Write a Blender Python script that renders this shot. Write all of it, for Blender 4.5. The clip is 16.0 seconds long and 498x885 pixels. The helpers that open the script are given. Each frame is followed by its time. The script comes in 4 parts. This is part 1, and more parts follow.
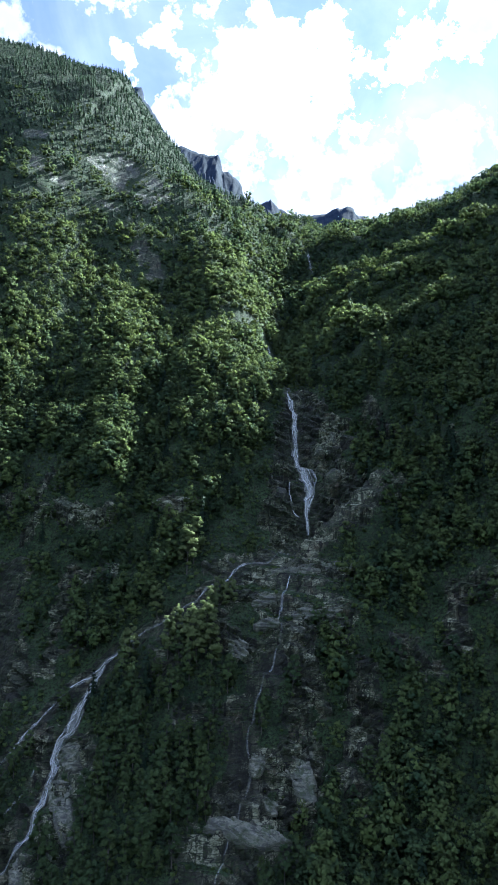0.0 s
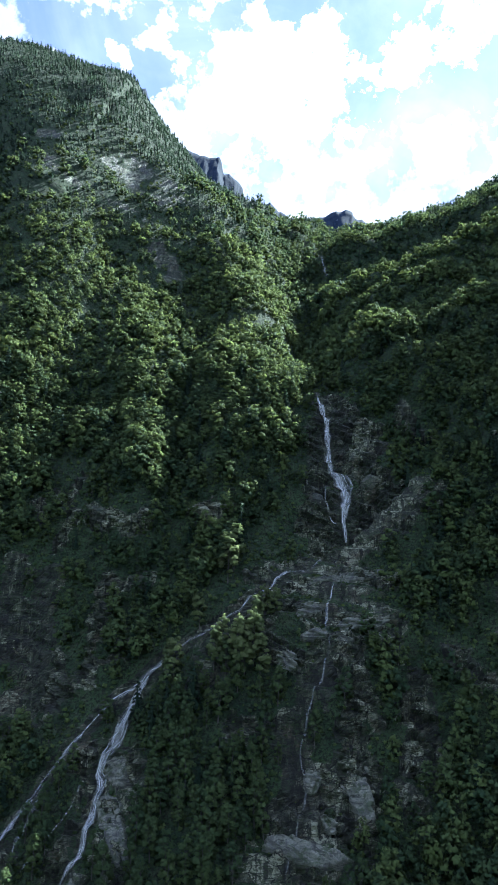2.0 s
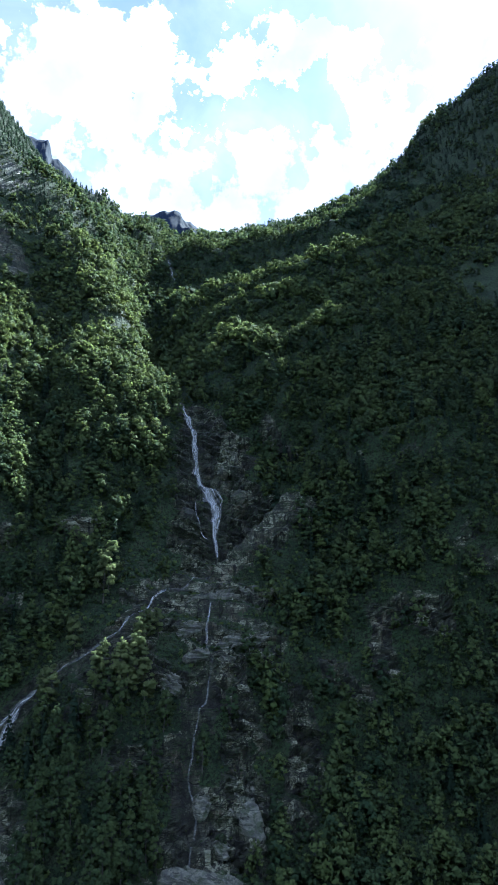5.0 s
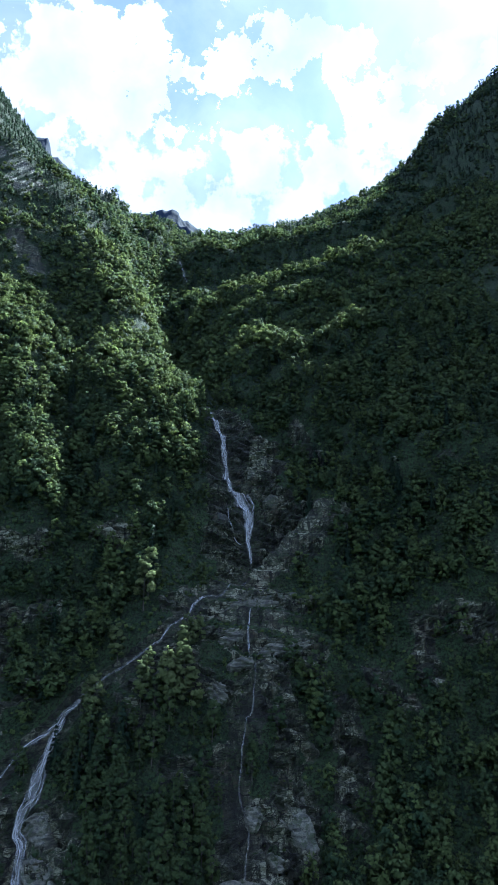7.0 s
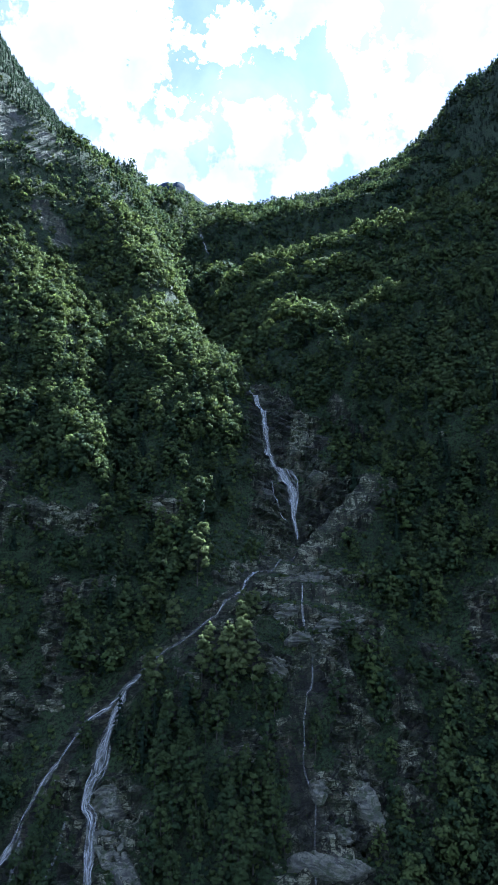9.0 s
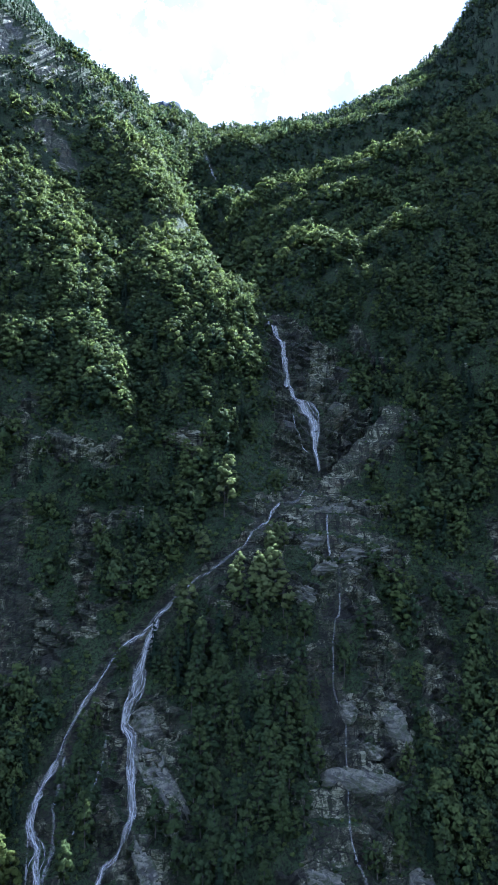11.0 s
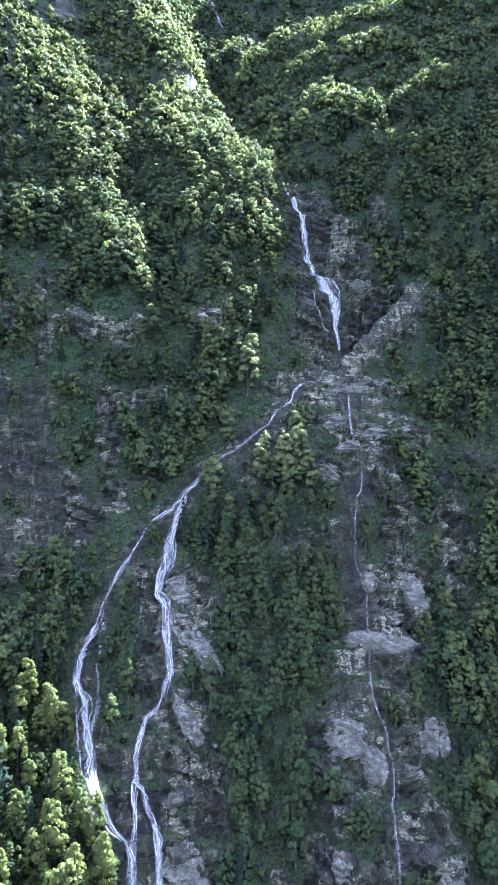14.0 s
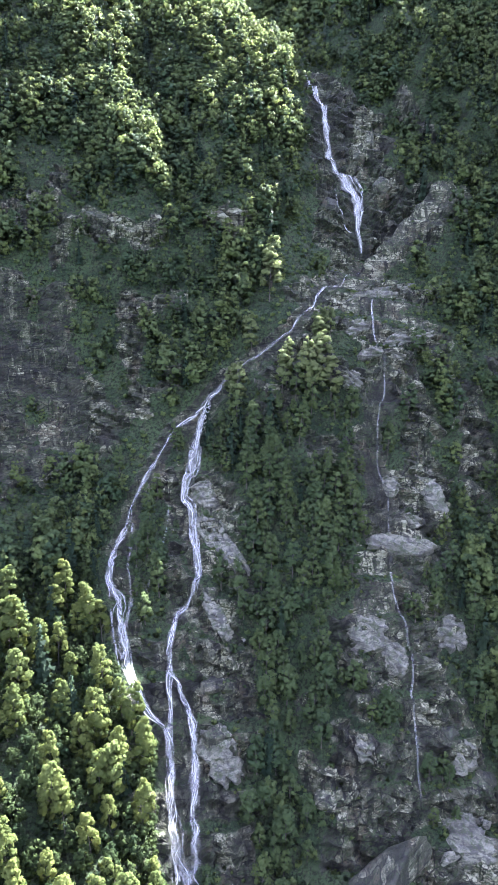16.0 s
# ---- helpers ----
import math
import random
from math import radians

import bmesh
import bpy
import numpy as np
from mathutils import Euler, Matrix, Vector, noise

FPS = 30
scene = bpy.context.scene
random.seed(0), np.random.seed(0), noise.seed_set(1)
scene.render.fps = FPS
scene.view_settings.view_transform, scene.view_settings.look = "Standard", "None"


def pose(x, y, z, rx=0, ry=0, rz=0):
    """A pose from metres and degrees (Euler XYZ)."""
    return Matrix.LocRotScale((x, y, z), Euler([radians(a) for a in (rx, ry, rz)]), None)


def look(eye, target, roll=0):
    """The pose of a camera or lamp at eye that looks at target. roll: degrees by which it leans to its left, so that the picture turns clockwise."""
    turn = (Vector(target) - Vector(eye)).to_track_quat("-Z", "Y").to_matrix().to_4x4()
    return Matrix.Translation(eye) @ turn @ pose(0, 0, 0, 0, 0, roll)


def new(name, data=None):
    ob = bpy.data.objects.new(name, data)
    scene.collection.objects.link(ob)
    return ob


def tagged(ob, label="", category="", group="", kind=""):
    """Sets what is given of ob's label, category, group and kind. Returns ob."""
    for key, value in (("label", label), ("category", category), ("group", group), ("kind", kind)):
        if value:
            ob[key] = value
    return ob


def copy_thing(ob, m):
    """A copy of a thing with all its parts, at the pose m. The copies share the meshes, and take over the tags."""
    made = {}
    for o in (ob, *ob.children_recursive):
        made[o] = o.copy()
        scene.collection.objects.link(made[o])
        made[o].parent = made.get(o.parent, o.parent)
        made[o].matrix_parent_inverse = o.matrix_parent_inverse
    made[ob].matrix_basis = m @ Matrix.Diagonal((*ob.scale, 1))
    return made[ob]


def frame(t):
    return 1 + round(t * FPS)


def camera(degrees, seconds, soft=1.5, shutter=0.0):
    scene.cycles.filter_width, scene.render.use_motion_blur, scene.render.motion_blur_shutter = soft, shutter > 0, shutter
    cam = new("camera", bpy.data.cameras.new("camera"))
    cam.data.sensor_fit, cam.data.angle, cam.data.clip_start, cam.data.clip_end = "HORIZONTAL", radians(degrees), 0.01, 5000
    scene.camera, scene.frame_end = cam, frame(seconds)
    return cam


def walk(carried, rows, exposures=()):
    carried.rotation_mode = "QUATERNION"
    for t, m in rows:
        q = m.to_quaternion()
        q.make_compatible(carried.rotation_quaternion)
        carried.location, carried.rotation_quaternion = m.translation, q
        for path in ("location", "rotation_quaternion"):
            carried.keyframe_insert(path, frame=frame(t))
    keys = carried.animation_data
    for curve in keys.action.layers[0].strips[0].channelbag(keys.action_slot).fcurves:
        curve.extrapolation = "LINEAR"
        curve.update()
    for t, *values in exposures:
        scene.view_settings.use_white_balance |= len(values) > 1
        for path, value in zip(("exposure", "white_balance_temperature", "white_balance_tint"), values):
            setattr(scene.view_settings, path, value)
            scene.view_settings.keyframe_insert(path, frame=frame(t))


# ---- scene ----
cam = camera(39.4, 16.0)
PATH = [
    (0, (0.687, 0.167, -0.367), (0.68, 2.135, -0.011), 0.3),
    (0.5, (-5.954, 1.765, -0.394), (-5.949, 3.732, -0.036), 0.4),
    (1, (-12.13, 3.922, -0.188), (-12.123, 5.889, 0.173), 0.4),
    (1.5, (-18.858, 6.13, 0.763), (-18.849, 8.097, 1.126), 0.5),
    (2, (-24.882, 7.107, 2.427), (-24.87, 9.074, 2.79), 0.5),
    (2.5, (-31.052, 6.8, 4.875), (-31.012, 8.768, 5.235), 0.3),
    (3, (-37.498, 5.556, 6.636), (-37.39, 7.521, 6.993), 0.2),
    (3.5, (-44.197, 6.027, 8.358), (-43.962, 7.981, 8.714), 0.0),
    (4, (-49.771, 8.671, 9.653), (-49.376, 10.599, 10.01), -0.2),
    (4.2, (-51.592, 10.072, 10.112), (-51.144, 11.989, 10.469), -0.3),
    (6.3, (-71.735, 20.497, 15.911), (-71.175, 22.383, 16.269), -0.3),
    (6.5, (-74.405, 21.278, 16.185), (-73.847, 23.166, 16.542), -0.2),
    (7, (-80.766, 23.518, 16.439), (-80.214, 25.407, 16.795), -0.2),
    (7.5, (-87.232, 26.18, 16.347), (-86.681, 28.071, 16.697), -0.1),
    (8, (-92.948, 29.092, 16.166), (-92.4, 30.986, 16.503), -0.1),
    (8.5, (-99.134, 31.648, 16.434), (-98.586, 33.545, 16.749), -0.1),
    (9, (-104.247, 33.887, 16.718), (-103.698, 35.789, 17.005), -0.1),
    (11.5, (-120.676, 40.546, 16.928), (-120.107, 42.462, 16.963), -0.1),
    (12, (-123.315, 41.253, 16.886), (-122.741, 43.169, 16.864), 0.0),
    (12.5, (-125.254, 41.689, 17.095), (-124.679, 43.603, 17.016), 0.1),
    (13, (-126.582, 42.084, 17.352), (-126.01, 43.995, 17.216), 0.1),
    (13.5, (-128.159, 42.279, 17.824), (-127.591, 44.187, 17.627), 0.1),
    (14, (-129.881, 42.648, 18.198), (-129.317, 44.549, 17.939), 0.0),
    (14.5, (-131.688, 43.356, 18.139), (-131.13, 45.249, 17.815), 0.0),
    (15, (-133.757, 43.628, 18.383), (-133.204, 45.51, 17.991), 0.0),
    (15.5, (-136.163, 44.283, 18.397), (-135.616, 46.151, 17.937), -0.0),
    (16, (-138.771, 44.902, 18.421), (-138.23, 46.756, 17.898), 0.0),
]
EXPOSURES = [(0, 2.2, 4650, 4), (3, 2.25, 4650, 4), (7, 1.98, 4450, 5), (9, 2.1, 4450, 6), (11.5, 2.75, 4450, 13), (12.5, 3.4, 4350, 21), (14.5, 4.0, 4800, 23), (16, 4.0, 5050, 23)]
walk(cam, [(t, look(eye, target, roll)) for t, eye, target, roll in PATH], EXPOSURES)

# ---------------------------------------------------------------- daylight
SUN_AZ, SUN_EL = radians(45), radians(44.25)      # clockwise from +y, above the horizon
sun = new("sun", bpy.data.lights.new("sun", "SUN"))
sun.data.energy, sun.data.angle, sun.data.color = 5.0, radians(0.5), (1.0, 0.89, 0.66)
sun_way = Vector((math.sin(SUN_AZ) * math.cos(SUN_EL), math.cos(SUN_AZ) * math.cos(SUN_EL), math.sin(SUN_EL)))
sun.matrix_world = look(sun_way * 2000, (0, 0, 0))

world = bpy.data.worlds.new("sky")
scene.world = world
world.use_nodes = True
wn, wl = world.node_tree.nodes, world.node_tree.links
wn.clear()


def wnode(kind, **kw):
    n = wn.new(kind)
    for key, value in kw.items():
        if key == "op":
            n.operation = value
        elif key == "ins":
            for slot, v in value.items():
                if hasattr(v, "is_linked"):
                    wl.new(v, n.inputs[slot])
                else:
                    n.inputs[slot].default_value = v
    return n


def wmath(op, a, b=0.0):
    return wnode("ShaderNodeMath", op=op, ins={0: a, 1: b}).outputs[0]


sky = wn.new("ShaderNodeTexSky")
sky.sky_type, sky.sun_disc = "NISHITA", False
sky.sun_elevation, sky.sun_rotation = SUN_EL, SUN_AZ
sky.air_density, sky.dust_density, sky.altitude = 1.0, 1.2, 900
way = wnode("ShaderNodeTexCoord").outputs["Generated"]


def cloud_way(az, el):
    a, e = radians(az), radians(el)
    return (math.sin(a) * math.cos(e), math.cos(a) * math.cos(e), math.sin(e))


# Cumulus banks over the pass: (bearing, height, radius) in degrees.
CLOUDS = [(-0.5, 37, 4.6), (-1.5, 40.5, 3.4), (1.5, 33, 4.4), (-6, 40.5, 3.2), (-4, 44, 4), (4.5, 42, 2.8), (7, 40.6, 2.0), (8.4, 39.6, 1.3), (7.4, 37.7, 1.5), (11.4, 37.3, 1.9), (11.6, 35.6, 1.3),
          (13.3, 41, 1.1), (14.5, 40.1, 0.9), (20.3, 38, 1.1), (20.8, 36.8, 0.8), (7.6, 34, 2.3), (13.5, 37.4, 0.8), (16.5, 35.2, 1.4), (17.8, 33.6, 2.6), (5.7, 29.5, 5.6), (11.7, 28.4, 5.2),
          (17.8, 30, 5.4), (21, 31.8, 3.8), (25, 29.6, 5.2), (26.6, 34.4, 2.3), (29, 33.4, 2.7), (29.2, 36.1, 0.7), (31, 30, 4), (34.4, 35.8, 1.7), (38.5, 38, 2.4), (40, 42, 4), (44, 46, 7),
          (-10, 36.2, 2.2), (-6, 33, 4.6), (-13, 31, 6), (-24, 34, 6), (-16, 47, 4), (6, 50, 5), (24, 52, 5), (-40, 30, 14), (80, 40, 16), (140, 35, 20), (-100, 40, 18), (-160, 30, 20), (20, 75, 12)]
warp = wnode("ShaderNodeTexNoise", ins={"Vector": way, "Scale": 16.0, "Detail": 6.0, "Roughness": 0.6})
shift = wnode("ShaderNodeVectorMath", op="SCALE", ins={0: wnode("ShaderNodeVectorMath", op="SUBTRACT", ins={0: warp.outputs["Color"], 1: (0.5, 0.5, 0.5)}).outputs[0]})
shift.inputs["Scale"].default_value = 0.045
bent = wnode("ShaderNodeVectorMath", op="ADD", ins={0: way, 1: shift.outputs[0]}).outputs[0]
bank = None
for az, el, r in CLOUDS:
    dot = wnode("ShaderNodeVectorMath", op="DOT_PRODUCT", ins={0: bent, 1: cloud_way(az, el)}).outputs["Value"]
    rise = wnode("ShaderNodeMapRange", ins={"Value": dot, "From Min": math.cos(radians(r)), "From Max": 1.0})
    rise.clamp = False
    bank = rise.outputs[0] if bank is None else wmath("MAXIMUM", bank, rise.outputs[0])
fray = wnode("ShaderNodeTexNoise", ins={"Vector": way, "Scale": 20.0, "Detail": 5.0, "Roughness": 0.52}).outputs["Fac"]
fray = wnode("ShaderNodeMapRange", ins={"Value": fray, "From Min": 0.3, "From Max": 0.7, "To Min": -0.3, "To Max": 0.3}).outputs[0]
bank = wnode("ShaderNodeMapRange", ins={"Value": wmath("ADD", bank, fray), "From Min": -0.55, "From Max": 0.55})
bank.interpolation_type = "SMOOTHSTEP"
bank = bank.outputs[0]
veil = wnode("ShaderNodeTexNoise", ins={"Vector": way, "Scale": 5.0, "Detail": 6.0, "Roughness": 0.55, "Distortion": 0.8}).outputs["Fac"]
veil = wnode("ShaderNodeMapRange", ins={"Value": veil, "From Min": 0.36, "From Max": 0.66, "To Min": 0.22, "To Max": 0.62}).outputs[0]
cover = wmath("MAXIMUM", bank, veil)
tone = wnode("ShaderNodeTexNoise", ins={"Vector": bent, "Scale": 13.0, "Detail": 6.0}).outputs["Fac"]
tone = wnode("ShaderNodeMapRange", ins={"Value": tone, "From Min": 0.3, "From Max": 0.62, "To Min": 0.8, "To Max": 1.14}).outputs[0]
cloud = wnode("ShaderNodeVectorMath", op="SCALE", ins={0: (5.0, 4.5, 4.4)})
wl.new(tone, cloud.inputs["Scale"])
mixed = wn.new("ShaderNodeMix")
mixed.data_type = "RGBA"
wl.new(cover, mixed.inputs[0])
blue = wnode("ShaderNodeVectorMath", op="MULTIPLY", ins={0: sky.outputs[0], 1: (0.66, 0.65, 0.84)})
wl.new(blue.outputs[0], mixed.inputs[6])
wl.new(cloud.outputs[0], mixed.inputs[7])
background = wnode("ShaderNodeBackground", ins={"Color": mixed.outputs[2], "Strength": 0.068})
wl.new(background.outputs[0], wnode("ShaderNodeOutputWorld").inputs[0])

# ---------------------------------------------------------------- materials


class Nodes:
    """Shorthand for one material's node tree."""

    def __init__(self, name):
        self.mat = bpy.data.materials.new(name)
        self.mat.use_nodes = True
        self.tree = self.mat.node_tree
        self.tree.nodes.clear()
        self.out = self.tree.nodes.new("ShaderNodeOutputMaterial")

    def node(self, kind, ins=None, **kw):
        n = self.tree.nodes.new(kind)
        for key, value in kw.items():
            if key == "op":
                n.operation = value
            elif key == "attribute":
                n.attribute_name = value
            elif key == "data_type":
                n.data_type = value
        for slot, v in (ins or {}).items():
            if hasattr(v, "is_linked"):
                self.tree.links.new(v, n.inputs[slot])
            else:
                n.inputs[slot].default_value = v
        return n

    def place(self, scale=(1, 1, 1)):
        geo = self.node("ShaderNodeNewGeometry").outputs["Position"]
        return self.node("ShaderNodeMapping", {"Vector": geo, "Scale": scale}).outputs[0]

    def noise(self, vector, scale, detail=4, rough=0.55):
        return self.node("ShaderNodeTexNoise", {"Vector": vector, "Scale": scale, "Detail": detail, "Roughness": rough}).outputs["Fac"]

    def band(self, value, a, b, lo=0.0, hi=1.0):
        return self.node("ShaderNodeMapRange", {"Value": value, "From Min": a, "From Max": b, "To Min": lo, "To Max": hi}).outputs[0]

    def mix(self, fac, a, b):
        n = self.node("ShaderNodeMix", data_type="RGBA")
        for slot, v in ((0, fac), (6, a), (7, b)):
            if hasattr(v, "is_linked"):
                self.tree.links.new(v, n.inputs[slot])
            else:
                n.inputs[slot].default_value = v if slot == 0 else (*v, 1)
        return n.outputs[2]

    def math(self, op, a, b=0.0):
        return self.node("ShaderNodeMath", {0: a, 1: b}, op=op).outputs[0]

    def bump(self, value, strength, distance):
        return self.node("ShaderNodeBump", {"Height": value, "Strength": strength, "Distance": distance}).outputs[0]

    def surface(self, shader):
        self.tree.links.new(shader.outputs[0], self.out.inputs[0])
        return self.mat


def rock_colour(n, tone=1.0, blocks_known=False, damp=1.0):
    """Grey gneiss: foliated, pale where dry and polished, dark wet streaks down the fall line, rusty and mossy stains."""
    p = n.place()
    fine, mid, big = n.noise(p, 1.2, 8, 0.72), n.noise(p, 0.26, 7, 0.65), n.noise(p, 0.05, 4)
    sway = n.node("ShaderNodeVectorMath", {0: n.node("ShaderNodeTexNoise", {"Vector": p, "Scale": 0.1, "Detail": 4}).outputs["Color"], 1: (0.9, 0.9, 0.5)}, op="MULTIPLY").outputs[0]
    fall = n.node("ShaderNodeVectorMath", {0: n.place((0.42, 0.28, 0.012)), 1: sway}, op="ADD").outputs[0]
    streak = n.noise(fall, 1.0, 6, 0.65)
    wide = n.node("ShaderNodeVectorMath", {0: n.place((0.10, 0.07, 0.006)), 1: sway}, op="ADD").outputs[0]
    wet = n.noise(wide, 1.0, 5, 0.6)
    tilt = n.node("ShaderNodeMapping", {"Vector": n.node("ShaderNodeNewGeometry").outputs["Position"], "Rotation": (0.2, 0.5, 0.0), "Scale": (0.1, 0.1, 1.3)}).outputs[0]
    bed = n.noise(n.node("ShaderNodeVectorMath", {0: tilt, 1: sway}, op="ADD").outputs[0], 1.0, 7, 0.7)
    block = n.node("ShaderNodeAttribute", attribute="tone").outputs["Fac"] if blocks_known else n.band(n.node("ShaderNodeObjectInfo").outputs["Random"], 0, 1, 0.3, 0.6)
    turned = n.node("ShaderNodeMapping", {"Vector": n.node("ShaderNodeNewGeometry").outputs["Position"], "Rotation": (0.15, 0.45, 0.1), "Scale": (0.12, 0.12, 0.30)}).outputs[0]
    joints = n.node("ShaderNodeVectorMath", {0: turned, 1: sway}, op="ADD").outputs[0]
    stone = n.node("ShaderNodeSeparateColor", {0: n.node("ShaderNodeTexVoronoi", {"Vector": joints, "Scale": 1.0}).outputs["Color"]}).outputs[0]
    chip = n.node("ShaderNodeSeparateColor", {0: n.node("ShaderNodeTexVoronoi", {"Vector": joints, "Scale": 2.7}).outputs["Color"]}).outputs[1]
    v = n.math("ADD", n.math("MULTIPLY", block, 0.55), n.band(mid, 0.35, 0.65, -0.1, 0.05))
    v = n.math("ADD", v, n.math("ADD", n.math("MULTIPLY", stone, 0.36), n.math("MULTIPLY", chip, 0.26)))
    v = n.math("ADD", v, n.band(fine, 0.40, 0.60, 0, 0.26))
    v = n.math("ADD", v, n.band(bed, 0.42, 0.58, 0, 0.32))
    base = n.mix(n.band(v, 0.45, 1.22), [c * tone for c in (0.012, 0.0135, 0.011)], [c * tone for c in (0.158, 0.164, 0.100)])
    base = n.mix(n.band(n.math("ADD", v, n.math("MULTIPLY", big, 0.4)), 1.2, 1.24, 0, 0.9), base, [c * tone for c in (0.38, 0.385, 0.265)])
    base = n.mix(n.band(n.noise(p, 0.11, 5, 0.65), 0.54, 0.62, 0, 0.5), base, (0.105, 0.082, 0.052))
    base = n.mix(n.band(streak, 0.39, 0.42, 0.5, 0), base, [c * tone for c in (0.235, 0.24, 0.165)])
    base = n.mix(n.band(streak, 0.54, 0.56, 0, 0.85 * damp), base, (0.014, 0.014, 0.012))
    base = n.mix(n.band(wet, 0.52, 0.54, 0, 0.65 * damp), base, (0.022, 0.022, 0.019))
    base = n.mix(n.band(bed, 0.565, 0.58, 0, 0.75), base, (0.015, 0.016, 0.015))
    moss = n.math("MULTIPLY", n.band(n.noise(n.place((1, 1, 1.6)), 0.75, 7, 0.72), 0.48, 0.57), n.band(n.noise(p, 0.07, 4), 0.36, 0.54))
    base = n.mix(n.math("MULTIPLY", moss, 0.85), base, (0.040, 0.060, 0.022))
    crack = n.node("ShaderNodeTexVoronoi", {"Vector": joints, "Scale": 1.0})
    crack.feature = "DISTANCE_TO_EDGE"
    line = n.math("MULTIPLY", n.band(crack.outputs["Distance"], 0.012, 0.03, 1, 0), n.band(mid, 0.38, 0.46))
    base = n.mix(n.math("MULTIPLY", line, 0.85), base, (0.012, 0.012, 0.014))
    grain = n.math("ADD", n.math("MULTIPLY", mid, 0.8), n.math("MULTIPLY", fine, 1.1))
    grain = n.math("ADD", grain, n.math("MULTIPLY", bed, 0.7))
    grain = n.math("ADD", grain, n.math("ADD", n.math("MULTIPLY", stone, 0.9), n.math("MULTIPLY", chip, 0.5)))
    grain = n.math("SUBTRACT", grain, n.math("MULTIPLY", line, 0.5))
    gloss = n.band(wet, 0.45, 0.65, 0.75, 0.42)
    return base, grain, gloss


def rock_material(name, tone=1.0, damp=1.0):
    n = Nodes(name)
    base, grain, gloss = rock_colour(n, tone, False, damp)
    return n.surface(n.node("ShaderNodeBsdfPrincipled", {"Base Color": base, "Roughness": gloss, "Normal": n.bump(grain, 0.9, 0.8)}))


def pale_rock_material():
    """Dry water-polished gneiss: thin pale and grey bands along the tilted foliation, dark joints, a few damp streaks."""
    n = Nodes("pale_gneiss")
    p = n.place()
    sway = n.node("ShaderNodeVectorMath", {0: n.node("ShaderNodeTexNoise", {"Vector": p, "Scale": 0.16, "Detail": 5}).outputs["Color"], 1: (1.6, 1.6, 1.8)}, op="MULTIPLY").outputs[0]
    tilt = n.node("ShaderNodeMapping", {"Vector": n.node("ShaderNodeNewGeometry").outputs["Position"], "Rotation": (0.1, 0.62, 0.0), "Scale": (0.10, 0.10, 0.8)}).outputs[0]
    bed = n.noise(n.node("ShaderNodeVectorMath", {0: tilt, 1: sway}, op="ADD").outputs[0], 1.0, 7, 0.66)
    fine = n.noise(p, 1.6, 7, 0.7)
    wide = n.noise(p, 0.12, 5, 0.6)
    v = n.math("ADD", n.band(bed, 0.34, 0.62, 0, 0.75), n.math("ADD", n.band(wide, 0.35, 0.65, -0.25, 0.2), n.band(fine, 0.35, 0.65, -0.1, 0.15)))
    base = n.mix(n.band(v, 0.0, 0.95), (0.045, 0.046, 0.038), (0.285, 0.29, 0.215))
    base = n.mix(n.band(bed, 0.545, 0.56, 0, 0.85), base, (0.03, 0.031, 0.028))
    fall = n.node("ShaderNodeVectorMath", {0: n.place((0.5, 0.3, 0.02)), 1: sway}, op="ADD").outputs[0]
    base = n.mix(n.band(n.noise(fall, 1.0, 5, 0.6), 0.55, 0.62, 0, 0.7), base, (0.05, 0.05, 0.045))
    moss = n.band(n.noise(p, 0.3, 8, 0.75), 0.52, 0.58, 0, 0.9)
    base = n.mix(moss, base, (0.045, 0.062, 0.024))
    rise = n.math("ADD", n.math("MULTIPLY", bed, 1.2), n.math("MULTIPLY", fine, 0.7))
    return n.surface(n.node("ShaderNodeBsdfPrincipled", {"Base Color": base, "Roughness": 0.6, "Normal": n.bump(rise, 0.9, 0.7)}))


def ground_material():
    """Rock where the slope is bare, undergrowth, grass and leaf litter elsewhere."""
    n = Nodes("mountain_ground")
    base, grain, gloss = rock_colour(n, 1.0, True)
    p = n.place()
    soft, fine = n.noise(p, 0.06, 5, 0.6), n.noise(p, 0.8, 6, 0.7)
    green = n.mix(n.band(soft, 0.35, 0.65), (0.022, 0.040, 0.018), (0.060, 0.090, 0.036))
    green = n.mix(n.band(n.noise(p, 0.21, 6, 0.7), 0.52, 0.64, 0, 0.75), green, (0.070, 0.074, 0.040))
    green = n.mix(n.band(fine, 0.48, 0.56, 0, 0.9), green, (0.012, 0.015, 0.009))
    green = n.mix(n.band(n.noise(p, 1.5, 6, 0.7), 0.54, 0.64, 0, 0.6), green, (0.070, 0.098, 0.040))
    bare = n.node("ShaderNodeAttribute", attribute="bare").outputs["Fac"]
    edge = n.math("ADD", bare, n.band(n.noise(p, 0.4, 6, 0.7), 0.2, 0.8, -0.45, 0.45))
    share = n.band(edge, 0.42, 0.58)
    colour = n.mix(share, green, base)
    height_ = n.math("ADD", n.math("MULTIPLY", fine, 1.0), grain)
    rough = n.math("MAXIMUM", gloss, n.band(share, 0, 1, 0.95, 0.3))
    return n.surface(n.node("ShaderNodeBsdfPrincipled", {"Base Color": colour, "Roughness": rough, "Specular IOR Level": 0.25, "Normal": n.bump(height_, 1.0, 1.1)}))


